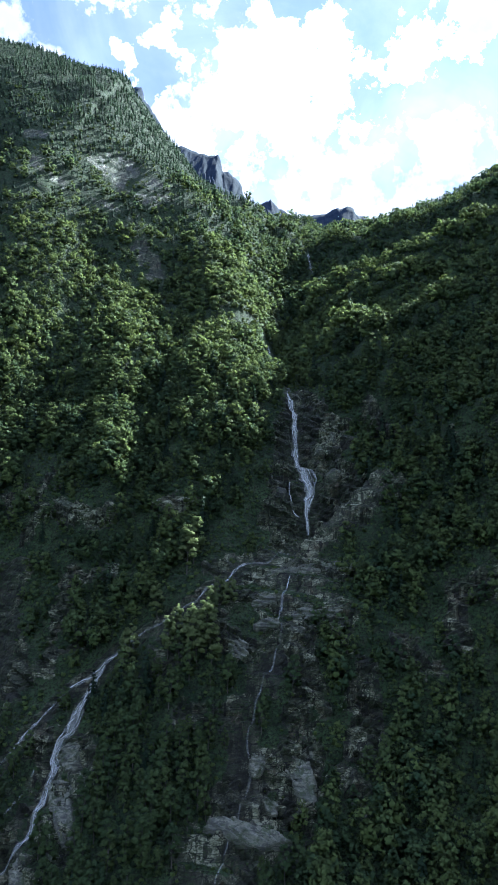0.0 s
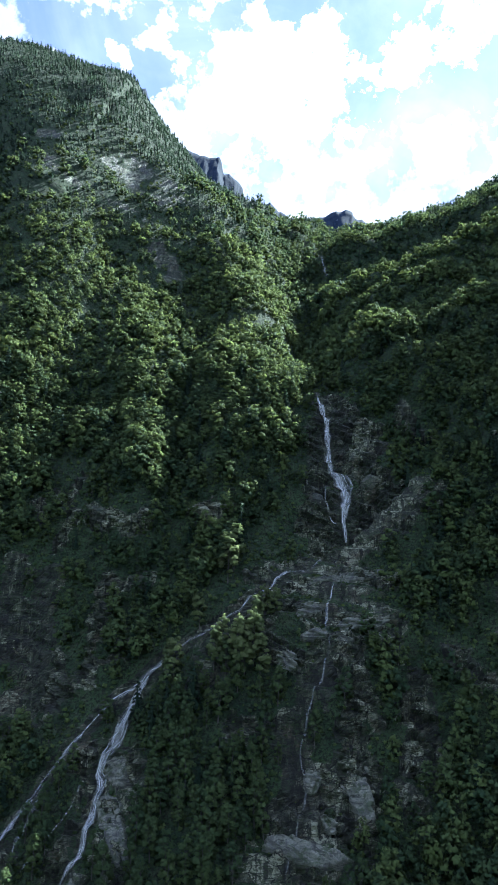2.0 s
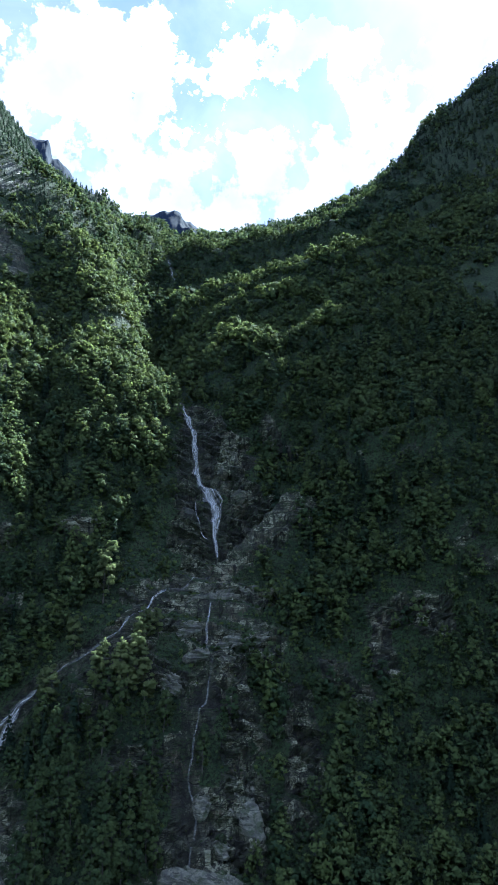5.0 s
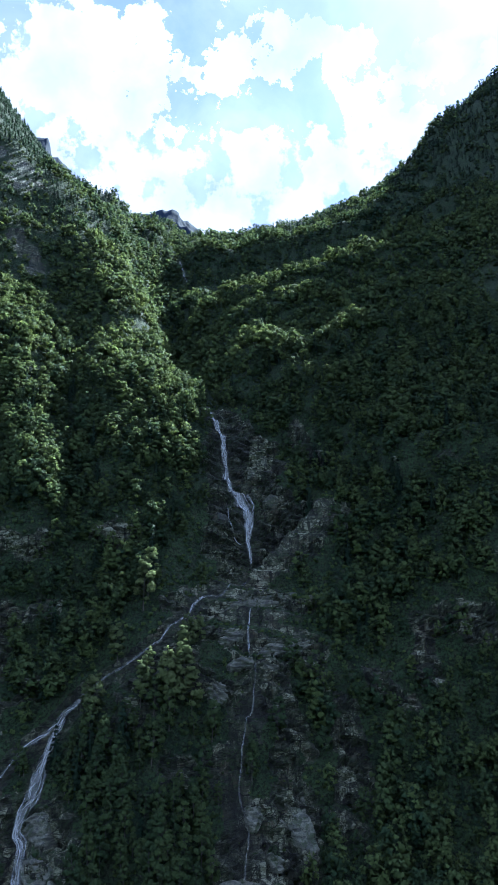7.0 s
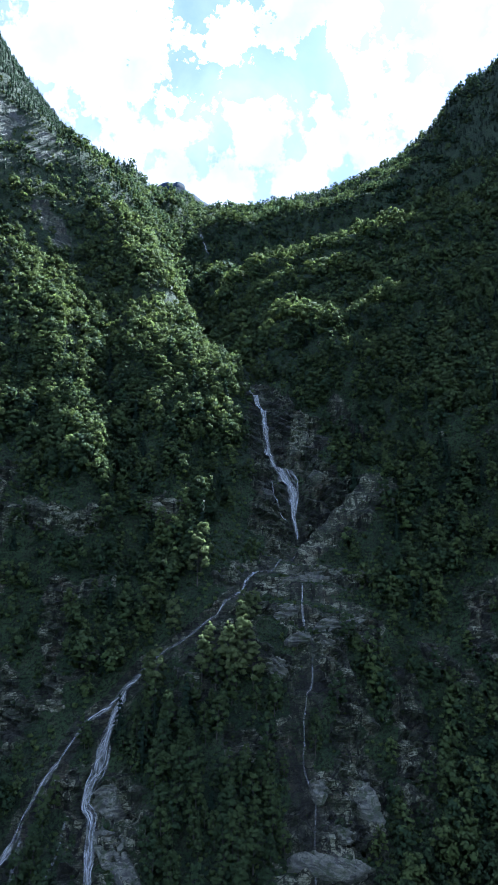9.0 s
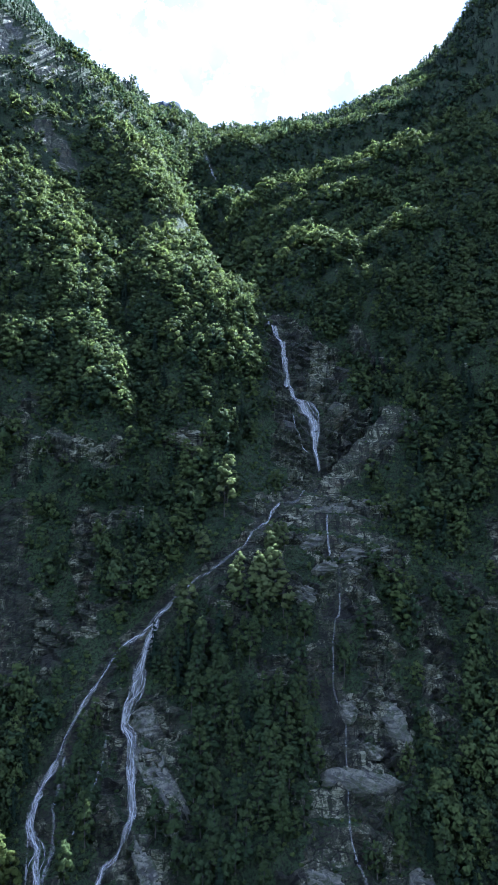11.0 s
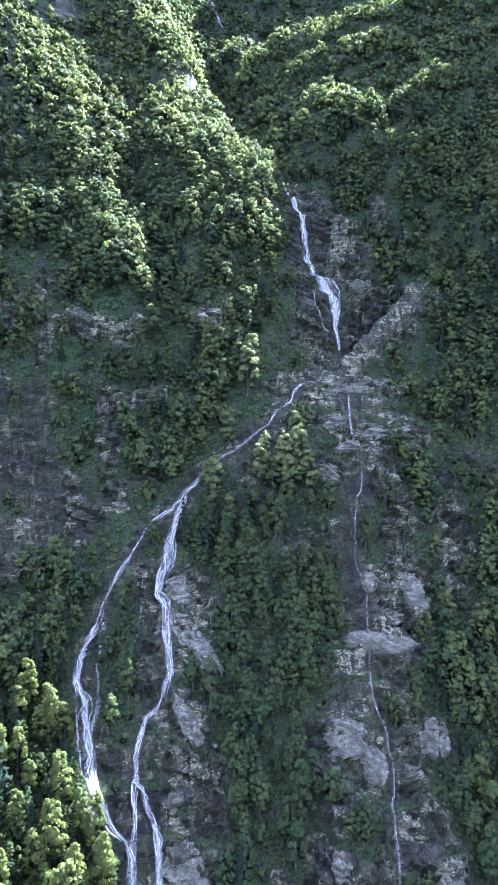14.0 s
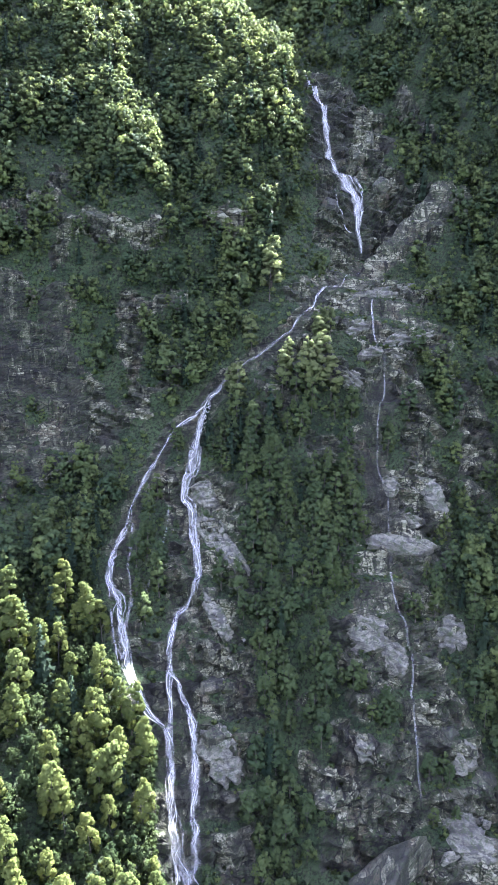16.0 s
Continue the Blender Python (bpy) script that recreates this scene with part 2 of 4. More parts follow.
def leaf_material(name, dark, light, glow=0.36, warm=1.0):
    """Thin leaves: the sun comes through them. Tint differs from tree to tree."""
    n = Nodes(name)
    tint = n.node("ShaderNodeAttribute", attribute="tint").outputs["Fac"]
    rnd = n.node("ShaderNodeObjectInfo").outputs["Random"]
    isl = n.node("ShaderNodeNewGeometry").outputs["Random Per Island"]
    t = n.math("ADD", n.math("MULTIPLY", tint, 0.6), n.math("MULTIPLY", rnd, 0.3))
    t = n.math("ADD", t, n.math("MULTIPLY", isl, 0.14))
    col = n.mix(n.band(t, 0.1, 1.0), dark, light)
    through_col = n.mix(0.5, col, (light[0] * (1.15 + 0.35 * warm), light[1] * 1.4, light[2] * (1.1 - 0.3 * warm)))
    lean = n.node("ShaderNodeVectorTransform", {"Vector": n.node("ShaderNodeAttribute", attribute="lean").outputs["Vector"]})
    lean.vector_type, lean.convert_from, lean.convert_to = "NORMAL", "OBJECT", "WORLD"
    a = n.node("ShaderNodeBsdfPrincipled", {"Base Color": col, "Roughness": 0.85, "Specular IOR Level": 0.12, "Normal": lean.outputs[0]})
    b = n.node("ShaderNodeBsdfTranslucent", {"Color": through_col})
    return n.surface(n.node("ShaderNodeMixShader", {0: glow, 1: a.outputs[0], 2: b.outputs[0]}))


def bark_material():
    n = Nodes("bark")
    f = n.noise(n.place((3, 3, 0.5)), 1.0, 5)
    col = n.mix(f, (0.04, 0.034, 0.028), (0.13, 0.12, 0.10))
    return n.surface(n.node("ShaderNodeBsdfPrincipled", {"Base Color": col, "Roughness": 0.9, "Normal": n.bump(f, 0.6, 0.05)}))


def water_material(name, low, high, most=0.95):
    """White water: torn along the fall, clear between the strands."""
    n = Nodes(name)
    along = n.node("ShaderNodeAttribute", attribute="flow").outputs["Vector"]
    torn = n.node("ShaderNodeTexNoise", {"Vector": n.node("ShaderNodeMapping", {"Vector": along, "Scale": (2.6, 0.16, 1)}).outputs[0], "Scale": 1.0, "Detail": 5, "Roughness": 0.6}).outputs["Fac"]
    fine = n.node("ShaderNodeTexNoise", {"Vector": n.node("ShaderNodeMapping", {"Vector": along, "Scale": (7, 0.8, 1)}).outputs[0], "Scale": 1.0, "Detail": 4}).outputs["Fac"]
    share = n.band(n.math("ADD", n.math("MULTIPLY", torn, 0.7), n.math("MULTIPLY", fine, 0.3)), low, high, 0.03, most)
    rim = n.node("ShaderNodeAttribute", attribute="body").outputs["Fac"]
    share = n.math("MULTIPLY", share, rim)
    foam = n.node("ShaderNodeBsdfPrincipled", {"Base Color": (0.45, 0.47, 0.46, 1), "Roughness": 0.5})
    clear = n.node("ShaderNodeBsdfTransparent")
    return n.surface(n.node("ShaderNodeMixShader", {0: share, 1: clear.outputs[0], 2: foam.outputs[0]}))


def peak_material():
    """Bare rock of the far summits, coloured dark bluish grey for air haze, with snow in the hollows."""
    n = Nodes("hazy_summit_rock")
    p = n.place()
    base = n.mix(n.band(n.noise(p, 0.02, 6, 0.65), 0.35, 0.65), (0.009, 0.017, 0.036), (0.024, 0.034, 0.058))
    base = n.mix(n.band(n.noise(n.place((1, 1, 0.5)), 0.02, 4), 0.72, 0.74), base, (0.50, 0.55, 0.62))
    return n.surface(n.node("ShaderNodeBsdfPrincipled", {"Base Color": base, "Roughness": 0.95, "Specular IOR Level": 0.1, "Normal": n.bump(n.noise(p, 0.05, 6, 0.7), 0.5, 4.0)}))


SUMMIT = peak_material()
ROCK_PALE = pale_rock_material()
ROCK_DARK = rock_material("dark_gneiss", 0.8)
GROUND_MAT = ground_material()
LEAF = leaf_material("broad_leaves", (0.017, 0.042, 0.030), (0.122, 0.157, 0.047), 0.24, 1.6)
# leaf colour darkened for the shade under and between the grove trees
LEAF_SHADED = leaf_material("shaded_leaves", (0.012, 0.024, 0.010), (0.044, 0.062, 0.018), 0.2, 1.0)
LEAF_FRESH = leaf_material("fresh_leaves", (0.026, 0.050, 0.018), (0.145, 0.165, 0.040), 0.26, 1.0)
# leaf colour lightened so that the ledge trees look sunlit
LEAF_SUN_PALED = leaf_material("sun_paled_leaves", (0.060, 0.085, 0.036), (0.200, 0.232, 0.090), 0.3, 0.5)
NEEDLE = leaf_material("spruce_needles", (0.010, 0.020, 0.012), (0.026, 0.042, 0.022), 0.12)
BARK = bark_material()
WATER = water_material("white_water", 0.40, 0.64, 0.9)
THIN_WATER = water_material("thin_water", 0.42, 0.66, 0.45)
# ---------------------------------------------------------------- the lie of the land
# Slope profiles: at each x across the valley head, heights z at distances y up the slope.
PROFILES = {
    -3000: [(-3000, 700), (-600, 300), (0, 250), (500, 600), (1000, 900), (2000, 1000), (4500, 900)],
    -900: [(-3000, 500), (-400, -100), (100, -100), (300, 60), (600, 400), (900, 760), (1100, 880), (1500, 700), (4500, 500)],
    -420: [(-3000, 500), (-700, -200), (60, -200), (230, -150), (330, -60), (400, 20), (480, 110), (600, 260), (700, 411), (820, 590), (900, 720), (1000, 850), (1100, 935), (1250, 870), (1600, 400), (4500, 200)],
    -250: [(-3000, 500), (-700, -200), (110, -200), (190, -150), (255, -110), (330, -70), (390, 0), (420, 45), (500, 130), (600, 255), (695, 394), (840, 605), (950, 735), (1080, 855), (1200, 935), (1300, 920), (1600, 400), (4500, 200)],
    -140: [(-3000, 500), (-700, -200), (130, -200), (225, -152), (300, -112), (366, -74), (388, -42), (400, -10), (412, 26), (500, 122), (567, 195), (672, 299), (820, 515), (960, 620), (1100, 724), (1200, 808), (1300, 790), (1600, 380), (4500, 200)],
    -80: [(-3000, 500), (-700, -200), (150, -205), (215, -180), (252, -142), (272, -121), (303, -98), (330, -77), (365, -25), (392, 6), (408, 40), (479, 104), (570, 190), (672, 288), (774, 403), (900, 535), (970, 580), (1080, 655), (1180, 690), (1300, 660), (1600, 380), (4500, 200)],
    -20: [(-3000, 500), (-700, -200), (150, -208), (215, -175), (245, -140), (264, -122), (300, -90), (318, -65), (338, -34), (369, -5), (395, 18), (412, 44), (449, 90), (500, 140), (600, 218), (774, 393), (900, 494), (980, 542), (1080, 560), (1250, 558), (1500, 400), (4500, 200)],
    30: [(-3000, 500), (-700, -200), (150, -212), (225, -170), (248, -146), (262, -128), (309, -85), (325, -57), (345, -31), (376, -3), (400, 5), (413, 12), (424, 42), (440, 58), (455, 74), (465, 104), (483, 118), (560, 163), (620, 200), (700, 259), (800, 339), (900, 432), (1000, 508), (1100, 566), (1200, 598), (1350, 510), (4500, 200)],
    90: [(-3000, 500), (-700, -200), (140, -208), (215, -160), (270, -108), (305, -68), (322, -40), (345, -10), (376, 12), (402, 46), (430, 70), (470, 122), (500, 155), (555, 200), (650, 268), (800, 354), (950, 474), (1100, 580), (1200, 612), (1350, 545), (4500, 200)],
    140: [(-3000, 500), (-700, -200), (110, -200), (200, -130), (270, -72), (305, -38), (320, -8), (332, 40), (394, 98), (440, 134), (495, 180), (559, 222), (700, 313), (850, 402), (1000, 496), (1150, 572), (1300, 565), (4500, 200)],
    240: [(-3000, 500), (-700, -200), (40, -190), (160, -100), (250, -20), (330, 70), (420, 155), (559, 275), (700, 357), (850, 443), (1000, 525), (1100, 557), (1300, 553), (4500, 200)],
    400: [(-3000, 500), (-700, -200), (-40, -180), (120, -70), (250, 60), (350, 160), (450, 260), (559, 365), (700, 457), (840, 544), (950, 608), (1050, 628), (1300, 570), (4500, 200)],
    600: [(-3000, 500), (-700, -180), (-160, -120), (80, 60), (250, 210), (400, 350), (600, 525), (800, 732), (900, 810), (1000, 835), (1300, 678), (4500, 300)],
    700: [(-3000, 500), (-700, -150), (-160, -20), (80, 150), (250, 290), (400, 430), (600, 630), (800, 850), (900, 925), (1000, 955), (1300, 780), (4500, 350)],
    900: [(-3000, 600), (-700, -50), (-200, 100), (100, 300), (400, 560), (700, 860), (900, 1030), (1000, 1050), (1400, 800), (4500, 400)],
    3000: [(-3000, 900), (-600, 500), (0, 500), (800, 900), (4500, 800)],
}


def graded(breaks):
    """Grid lines from (start, end, step) runs."""
    return np.concatenate([np.arange(a, b, s) for a, b, s in breaks])


XS = graded([(-3000, -900, 150), (-900, -420, 24), (-420, -230, 5), (-230, -165, 2.4), (-165, 90, 1.5), (90, 200, 2.4), (200, 420, 5), (420, 900, 20), (900, 3001, 150)])
YS = graded([(-3000, -200, 140), (-200, 130, 22), (130, 200, 5), (200, 455, 0.8), (455, 500, 1.2), (500, 720, 3.2), (720, 1250, 7), (1250, 4501, 130)])


def hash01(ix, iy, iz, salt):
    h = (ix * 374761393 + iy * 668265263 + iz * 2147483647 + salt * 974634777) & 0xFFFFFFFF
    h = ((h ^ (h >> 13)) * 1274126177) & 0xFFFFFFFF
    return ((h ^ (h >> 16)) & 0xFFFFFF) / float(0xFFFFFF)


def vnoise(x, y, z, salt=0):
    """Smooth value noise, -1 to 1."""
    ix, iy, iz = np.floor(x).astype(np.int64), np.floor(y).astype(np.int64), np.floor(z).astype(np.int64)
    fx, fy, fz = x - ix, y - iy, z - iz
    fx, fy, fz = (f * f * (3 - 2 * f) for f in (fx, fy, fz))
    total = 0.0
    for dx in (0, 1):
        for dy in (0, 1):
            for dz in (0, 1):
                w = (fx if dx else 1 - fx) * (fy if dy else 1 - fy) * (fz if dz else 1 - fz)
                total = total + w * hash01(ix + dx, iy + dy, iz + dz, salt)
    return 2 * total - 1


def fbm(x, y, z, octaves=4, salt=0):
    total, amp = 0.0, 1.0
    for k in range(octaves):
        total = total + amp * vnoise(x * 2 ** k, y * 2 ** k, z * 2 ** k, salt + k)
        amp *= 0.5
    return total


def blocks(x, y, z, salt=0):
    """Fractured rock: the random height of the block that a place belongs to, and its distance from the joint."""
    ix, iy, iz = np.floor(x).astype(np.int64), np.floor(y).astype(np.int64), np.floor(z).astype(np.int64)
    best, second, value = np.full(x.shape, 9.0), np.full(x.shape, 9.0), np.zeros(x.shape)
    for dx in (-1, 0, 1):
        for dy in (-1, 0, 1):
            for dz in (-1, 0, 1):
                cx, cy, cz = ix + dx, iy + dy, iz + dz
                d = np.sqrt((cx + hash01(cx, cy, cz, salt) - x) ** 2 + (cy + hash01(cx, cy, cz, salt + 1) - y) ** 2 + (cz + hash01(cx, cy, cz, salt + 2) - z) ** 2)
                near = d < best
                second = np.where(near, best, np.minimum(second, d))
                value = np.where(near, hash01(cx, cy, cz, salt + 3), value)
                best = np.where(near, d, best)
    return value, second - best


def smooth(a, width, axis):
    """Binomial smoothing along one axis, over about that many grid steps."""
    for _ in range(width):
        p = np.pad(a, [(1, 1) if k == axis else (0, 0) for k in (0, 1)], mode="edge")
        n = a.shape[axis]
        lo, hi = np.take(p, range(0, n), axis), np.take(p, range(2, n + 2), axis)
        a = 0.5 * a + 0.25 * (lo + hi)
    return a


def step(a, b, v):
    t = np.clip((v - a) / (b - a), 0, 1)
    return t * t * (3 - 2 * t)


def loft():
    """Heights on the grid, between the profiles."""
    keys = sorted(PROFILES)
    rows = []
    for k in keys:
        py, pz = zip(*PROFILES[k])
        rows.append(np.interp(YS, py, pz))
    rows = np.array(rows)
    span = np.interp(XS, keys, np.arange(len(keys)))
    i = np.minimum(span.astype(int), len(keys) - 2)
    f = (span - i)[:, None]
    f = 0.5 * f + 0.5 * f * f * (3 - 2 * f)
    z = rows[i] * (1 - f) + rows[i + 1] * f
    inner = (XS > -230) & (XS < 200)
    z[inner] = smooth(z[inner], 60, 0)
    return smooth(z, 5, 1)


# Bare rock on the slope face, as capsules in x and z: (x0, z0, x1, z1, radius)
FALLS_ROCK = [(24, 6, 78, 50, 9), (20, 2, 40, 0, 5), (36, 112, 22, 22, 14), (57, 90, 46, 66, 11), (57, 56, 37, 34, 10), (0, -6, 44, -4, 5), (-13, -15, -37, -39, 6),
    (8, -21, 22, -31, 10), (-54, -55, -32, -41, 5), (-5, -39, 15, -43, 6), (-2, -63, 10, -50, 9), (3, -83, -4, -100, 12),
    (25, -80, 15, -93, 6), (-20, -102, 14, -104, 5), (-11, -116, -18, -124, 8), (-25, -119, -21, -130, 7)]
RIGHT_ROCK = [(8, -127, -5, -131, 5), (-17, -137, -16, -145, 7), (-21, -154, -5, -159, 10), (-42, -149, -39, -152, 6), (-57, -157, -52, -156, 5),
    (-37, -171, -51, -179, 12), (-7, -178, -12, -181, 12), (-85, -81, -82, -102, 10), (76, -34, 77, -43, 5), (102, -8, 125, -10, 7),
    (70, -32, 70, -38, 3), (53, -69, 51, -75, 3), (94, -22, 96, -32, 4), (80, 111, 85, 92, 6), (-183, 516, -123, 454, 26)]
LEFT_ROCK = [(-71, -90, -82, -109, 7), (-91, -118, -89, -129, 11), (-112, -110, -114, -129, 6), (-105, -136, -93, -146, 12), (-96, -150, -96, -158, 10),
    (-104, -156, -100, -175, 12), (-80, -129, -78, -141, 4), (-153, -36, -124, -53, 15), (-142, 0, -129, 0, 5), (-116, 35, -84, 24, 7),
    (-130, 21, -128, 13, 4), (-46, 35, -30, 38, 6), (-150, -74, -116, -69, 4), (-102, -33, -97, -18, 3), (-148, 32, -125, 52, 9),
    (-33, -63, -22, -64, 4)]
SHELF_ROCK = [(9, 3, 51, 26, 7), (-17, 0, 53, -3, 5), (0, -13, 44, -22, 10), (-9, -32, 14, -43, 8), (-18, -17, -51, -51, 5)]
CHUTE_ROCK = [(6, -45, -5, -99, 9), (27, -51, 14, -102, 9), (51, -46, 44, -86, 6), (-19, -104, -21, -136, 8), (2, -120, -3, -139, 6), (-39, -123, -39, -140, 4),
    (-22, -138, -28, -166, 5), (-6, -154, -10, -184, 11), (-14, -151, -18, -165, 5), (-53, -145, -33, -153, 4), (-59, -157, -52, -158, 3)]
WALL_ROCK = [(-152, 2, -158, -66, 11), (-133, -4, -135, -62, 10), (-125, -46, -125, -64, 4), (-99, -5, -77, -5, 5), (-100, -20, -101, -39, 4), (-124, 32, -81, 27, 7),
    (-132, 24, -132, 13, 4), (-85, -37, -119, -60, 5), (-119, -60, -153, -78, 7), (-50, 35, -34, 35, 5)]
BRAID_ROCK = [(-114, -109, -116, -129, 6), (-92, -81, -94, -105, 5), (-73, -81, -79, -110, 7), (-93, -113, -83, -129, 8), (-106, -129, -89, -148, 9), (-111, -141, -87, -157, 9),
    (-117, -151, -97, -174, 10), (-78, -131, -75, -135, 3), (-80, -141, -78, -146, 3), (-85, -158, -89, -175, 3)]
# broad unbroken faces among them
SLABS = [(-148, 3, -154, -66, 13), (-131, -3, -133, -60, 11), (6, -50, -3, -78, 9), (-19, -104, -21, -130, 7), (12, -8, 40, -14, 6)]
HIGH_ROCK = [(-189, 418, -144, 409, 9), (-122, 345, -100, 301, 9), (-300, 545, -262, 536, 8), (-275, 489, -215, 438, 9)]
ROCK = FALLS_ROCK + RIGHT_ROCK + [(a, b, c, d, r * 0.8) for a, b, c, d, r in LEFT_ROCK + WALL_ROCK] + SHELF_ROCK + CHUTE_ROCK + BRAID_ROCK + HIGH_ROCK

# Paler, dry and polished rock, in the same terms.
PALE = [(-180, 512, -126, 458, 15), (-14, 3, 50, -2, 4), (6, -14, 44, -16, 4), (14, -80, -12, -104, 5), (24, -76, 24, -90, 5), (-26, -118, -20, -134, 5), (4, -122, 12, -124, 5), (-73, -85, -78, -106, 5), (-12, -172, -8, -180, 6),
        (3, -81, 5, -76, 6), (-18, -102, 14, -103, 5), (-20, -129, -20, -119, 6), (7, -127, -3, -131, 4), (-71, -90, -83, -108, 6), (-80, -118, -79, -126, 4),
        (2, -4, 46, -3, 4), (16, -24, 42, -22, 4), (8, -22, 10, -20, 5), (56, 92, 54, 82, 7), (86, 112, 70, 74, 5),
        (-116, 33, -86, 26, 5), (-42, 36, -34, 38, 4), (-5, -178, -10, -174, 8), (-160, 488, -140, 470, 14), (-150, 452, -140, 440, 8)]


def capsule_share(x, z, shapes, salt):
    """1 inside the capsules, 0 outside, with a ragged rim."""
    wob = 2.5 * vnoise(x / 5, z / 5, z * 0, salt)
    best = np.zeros(x.shape)
    for x0, z0, x1, z1, r in shapes:
        dx, dz = x1 - x0, z1 - z0
        t = np.clip(((x - x0) * dx + (z - z0) * dz) / (dx * dx + dz * dz), 0, 1)
        best = np.maximum(best, 1 - step(r - 1, r + 3, np.hypot(x - x0 - t * dx, z - z0 - t * dz) + wob))
    return best


# Running water in plan, from the top down: the line, and its half width in metres.
MAIN_FALL = [(26.5, 487), (28.3, 478), (29.6, 469), (30.6, 459), (28.8, 449), (33, 440), (36.3, 434), (36.6, 427), (33.6, 420.5), (34.6, 415)]
SIDE_VEIL = [(24, 443), (25.6, 438), (24, 426), (25, 420), (30, 419)]
FAR_VEIL = [(13, 433), (17, 425)]
MID_CASCADE = [(30, 404), (9, 385), (-1, 380), (-15, 366), (-27, 358), (-40, 356), (-49, 355), (-60, 353), (-69, 349), (-76, 343), (-82, 332), (-87, 327), (-84, 324), (-85, 309), (-87, 295), (-91, 289)]
LOWER_CASCADE = [(-91, 290), (-97, 288), (-103, 275), (-105, 266), (-106, 256), (-108, 247)]
LOWER_VEIL = [(-104.5, 269), (-102, 265), (-98.5, 259), (-99.5, 246), (-103, 232), (-106, 218)]
LEFT_CASCADE = [(-62, 352), (-75, 348), (-89, 345), (-98, 336), (-104, 332), (-109, 327), (-112, 320), (-118, 315), (-122, 302), (-119, 296), (-119.5, 282), (-119, 272), (-118, 265), (-114, 257), (-109, 252), (-108, 247), (-110, 236), (-111, 225), (-110, 214)]
LEFT_VEIL = [(-109, 321), (-113, 309), (-114, 294), (-118, 282)]
THIN_VEIL = [(-93, 326), (-97, 315), (-108, 295)]
RIGHT_TRICKLE = [(21, 372), (17, 361), (14, 348), (16, 345), (12, 335), (5, 327), (-1, 314), (2, 308), (-4, 294), (-9, 282), (-12, 273), (-11, 264), (-12, 257), (-14, 250), (-18, 245), (-19, 237), (-22, 230), (-25, 221)]
UPPER_STREAM = [(16, 640), (17, 620), (20, 590), (22, 566), (24, 550), (27, 510), (26.5, 487)]
TOP_STREAM = [(77, 895), (78, 872), (79, 850)]
CHANNELS = [(MAIN_FALL, 5), (MID_CASCADE, 3), (LOWER_CASCADE, 3), (LOWER_VEIL, 2.5), (LEFT_CASCADE, 3), (RIGHT_TRICKLE, 2), (UPPER_STREAM, 1.2), (LEFT_VEIL, 2)]


def rock_share(x, z):
    """How bare the face is, 0 to 1."""
    wob = 5 * vnoise(x / 9, z / 9, z * 0, 31) + 3 * vnoise(x / 3.5, z / 3.5, z * 0, 32)
    best = np.zeros(x.shape)
    for x0, z0, x1, z1, r in ROCK:
        dx, dz = x1 - x0, z1 - z0
        t = np.clip(((x - x0) * dx + (z - z0) * dz) / (dx * dx + dz * dz), 0, 1)
        d = np.hypot(x - x0 - t * dx, z - z0 - t * dz) + wob
        best = np.maximum(best, 1 - step(r - 2, r + 3, d))
    return best


# Ribs (+) and gullies (-) on the slope: a line in plan, half width, height.
FORMS = [
    ([(29, 468), (33, 418)], 9, -4), ([(46, 416), (58, 417), (74, 421)], 7, -3), ([(20, 545), (16, 620), (48, 760), (77, 900), (120, 1080)], 22, -15),
    ([(-6, 440), (8, 500), (-4, 600), (10, 720)], 17, 9),
    # the right flank's stepped ribs, each with a hollow under it
    ([(60, 520), (78, 545), (92, 515), (94, 488), (98, 470)], 13, 15), ([(124, 512), (142, 520), (168, 505)], 10, 9), ([(100, 640), (126, 612), (156, 600)], 13, 16),
    ([(70, 690), (110, 690), (160, 655), (200, 636), (236, 616), (276, 596)], 15, 28), ([(180, 690), (226, 668)], 12, 10),
    ([(120, 880), (200, 900), (250, 868), (290, 800)], 22, 22), ([(300, 700), (360, 735), (390, 725)], 16, 24), ([(330, 850), (390, 800)], 16, 14),
    ([(112, 428), (124, 404)], 7, 13), ([(116, 390), (134, 381), (152, 372), (172, 366), (210, 372)], 9, 19),
    ([(60, 470), (84, 452), (104, 452)], 10, -9), ([(118, 488), (150, 490), (178, 480)], 10, -12), ([(90, 610), (124, 585), (160, 570)], 13, -12),
    ([(110, 650), (190, 600), (232, 585), (280, 562)], 14, -16), ([(60, 650), (95, 760), (130, 860)], 18, -12), ([(170, 800), (240, 800), (300, 740), (380, 690)], 24, -20),
    ([(-66, 415), (-70, 500), (-62, 580)], 9, -6), ([(-90, 420), (-96, 520), (-110, 600)], 14, 7), ([(-35, 420), (-40, 520), (-30, 600)], 14, 7),
    ([(-150, 420), (-160, 560), (-170, 700)], 18, -8), ([(-20, 620), (-60, 760), (-100, 900)], 25, 14), ([(20, 700), (-20, 830), (-40, 940)], 18, -10),
    # the last, low rib here is added to throw shade on the lower cascade
    ([(-46, 330), (-42, 270), (-40, 230)], 14, 6), ([(-92, 320), (-100, 250), (-104, 220)], 8, -5), ([(-150, 260), (-150, 200)], 24, 6), ([(-101.5, 256), (-100.5, 240), (-101, 224), (-100, 212)], 4, 3.5),
]


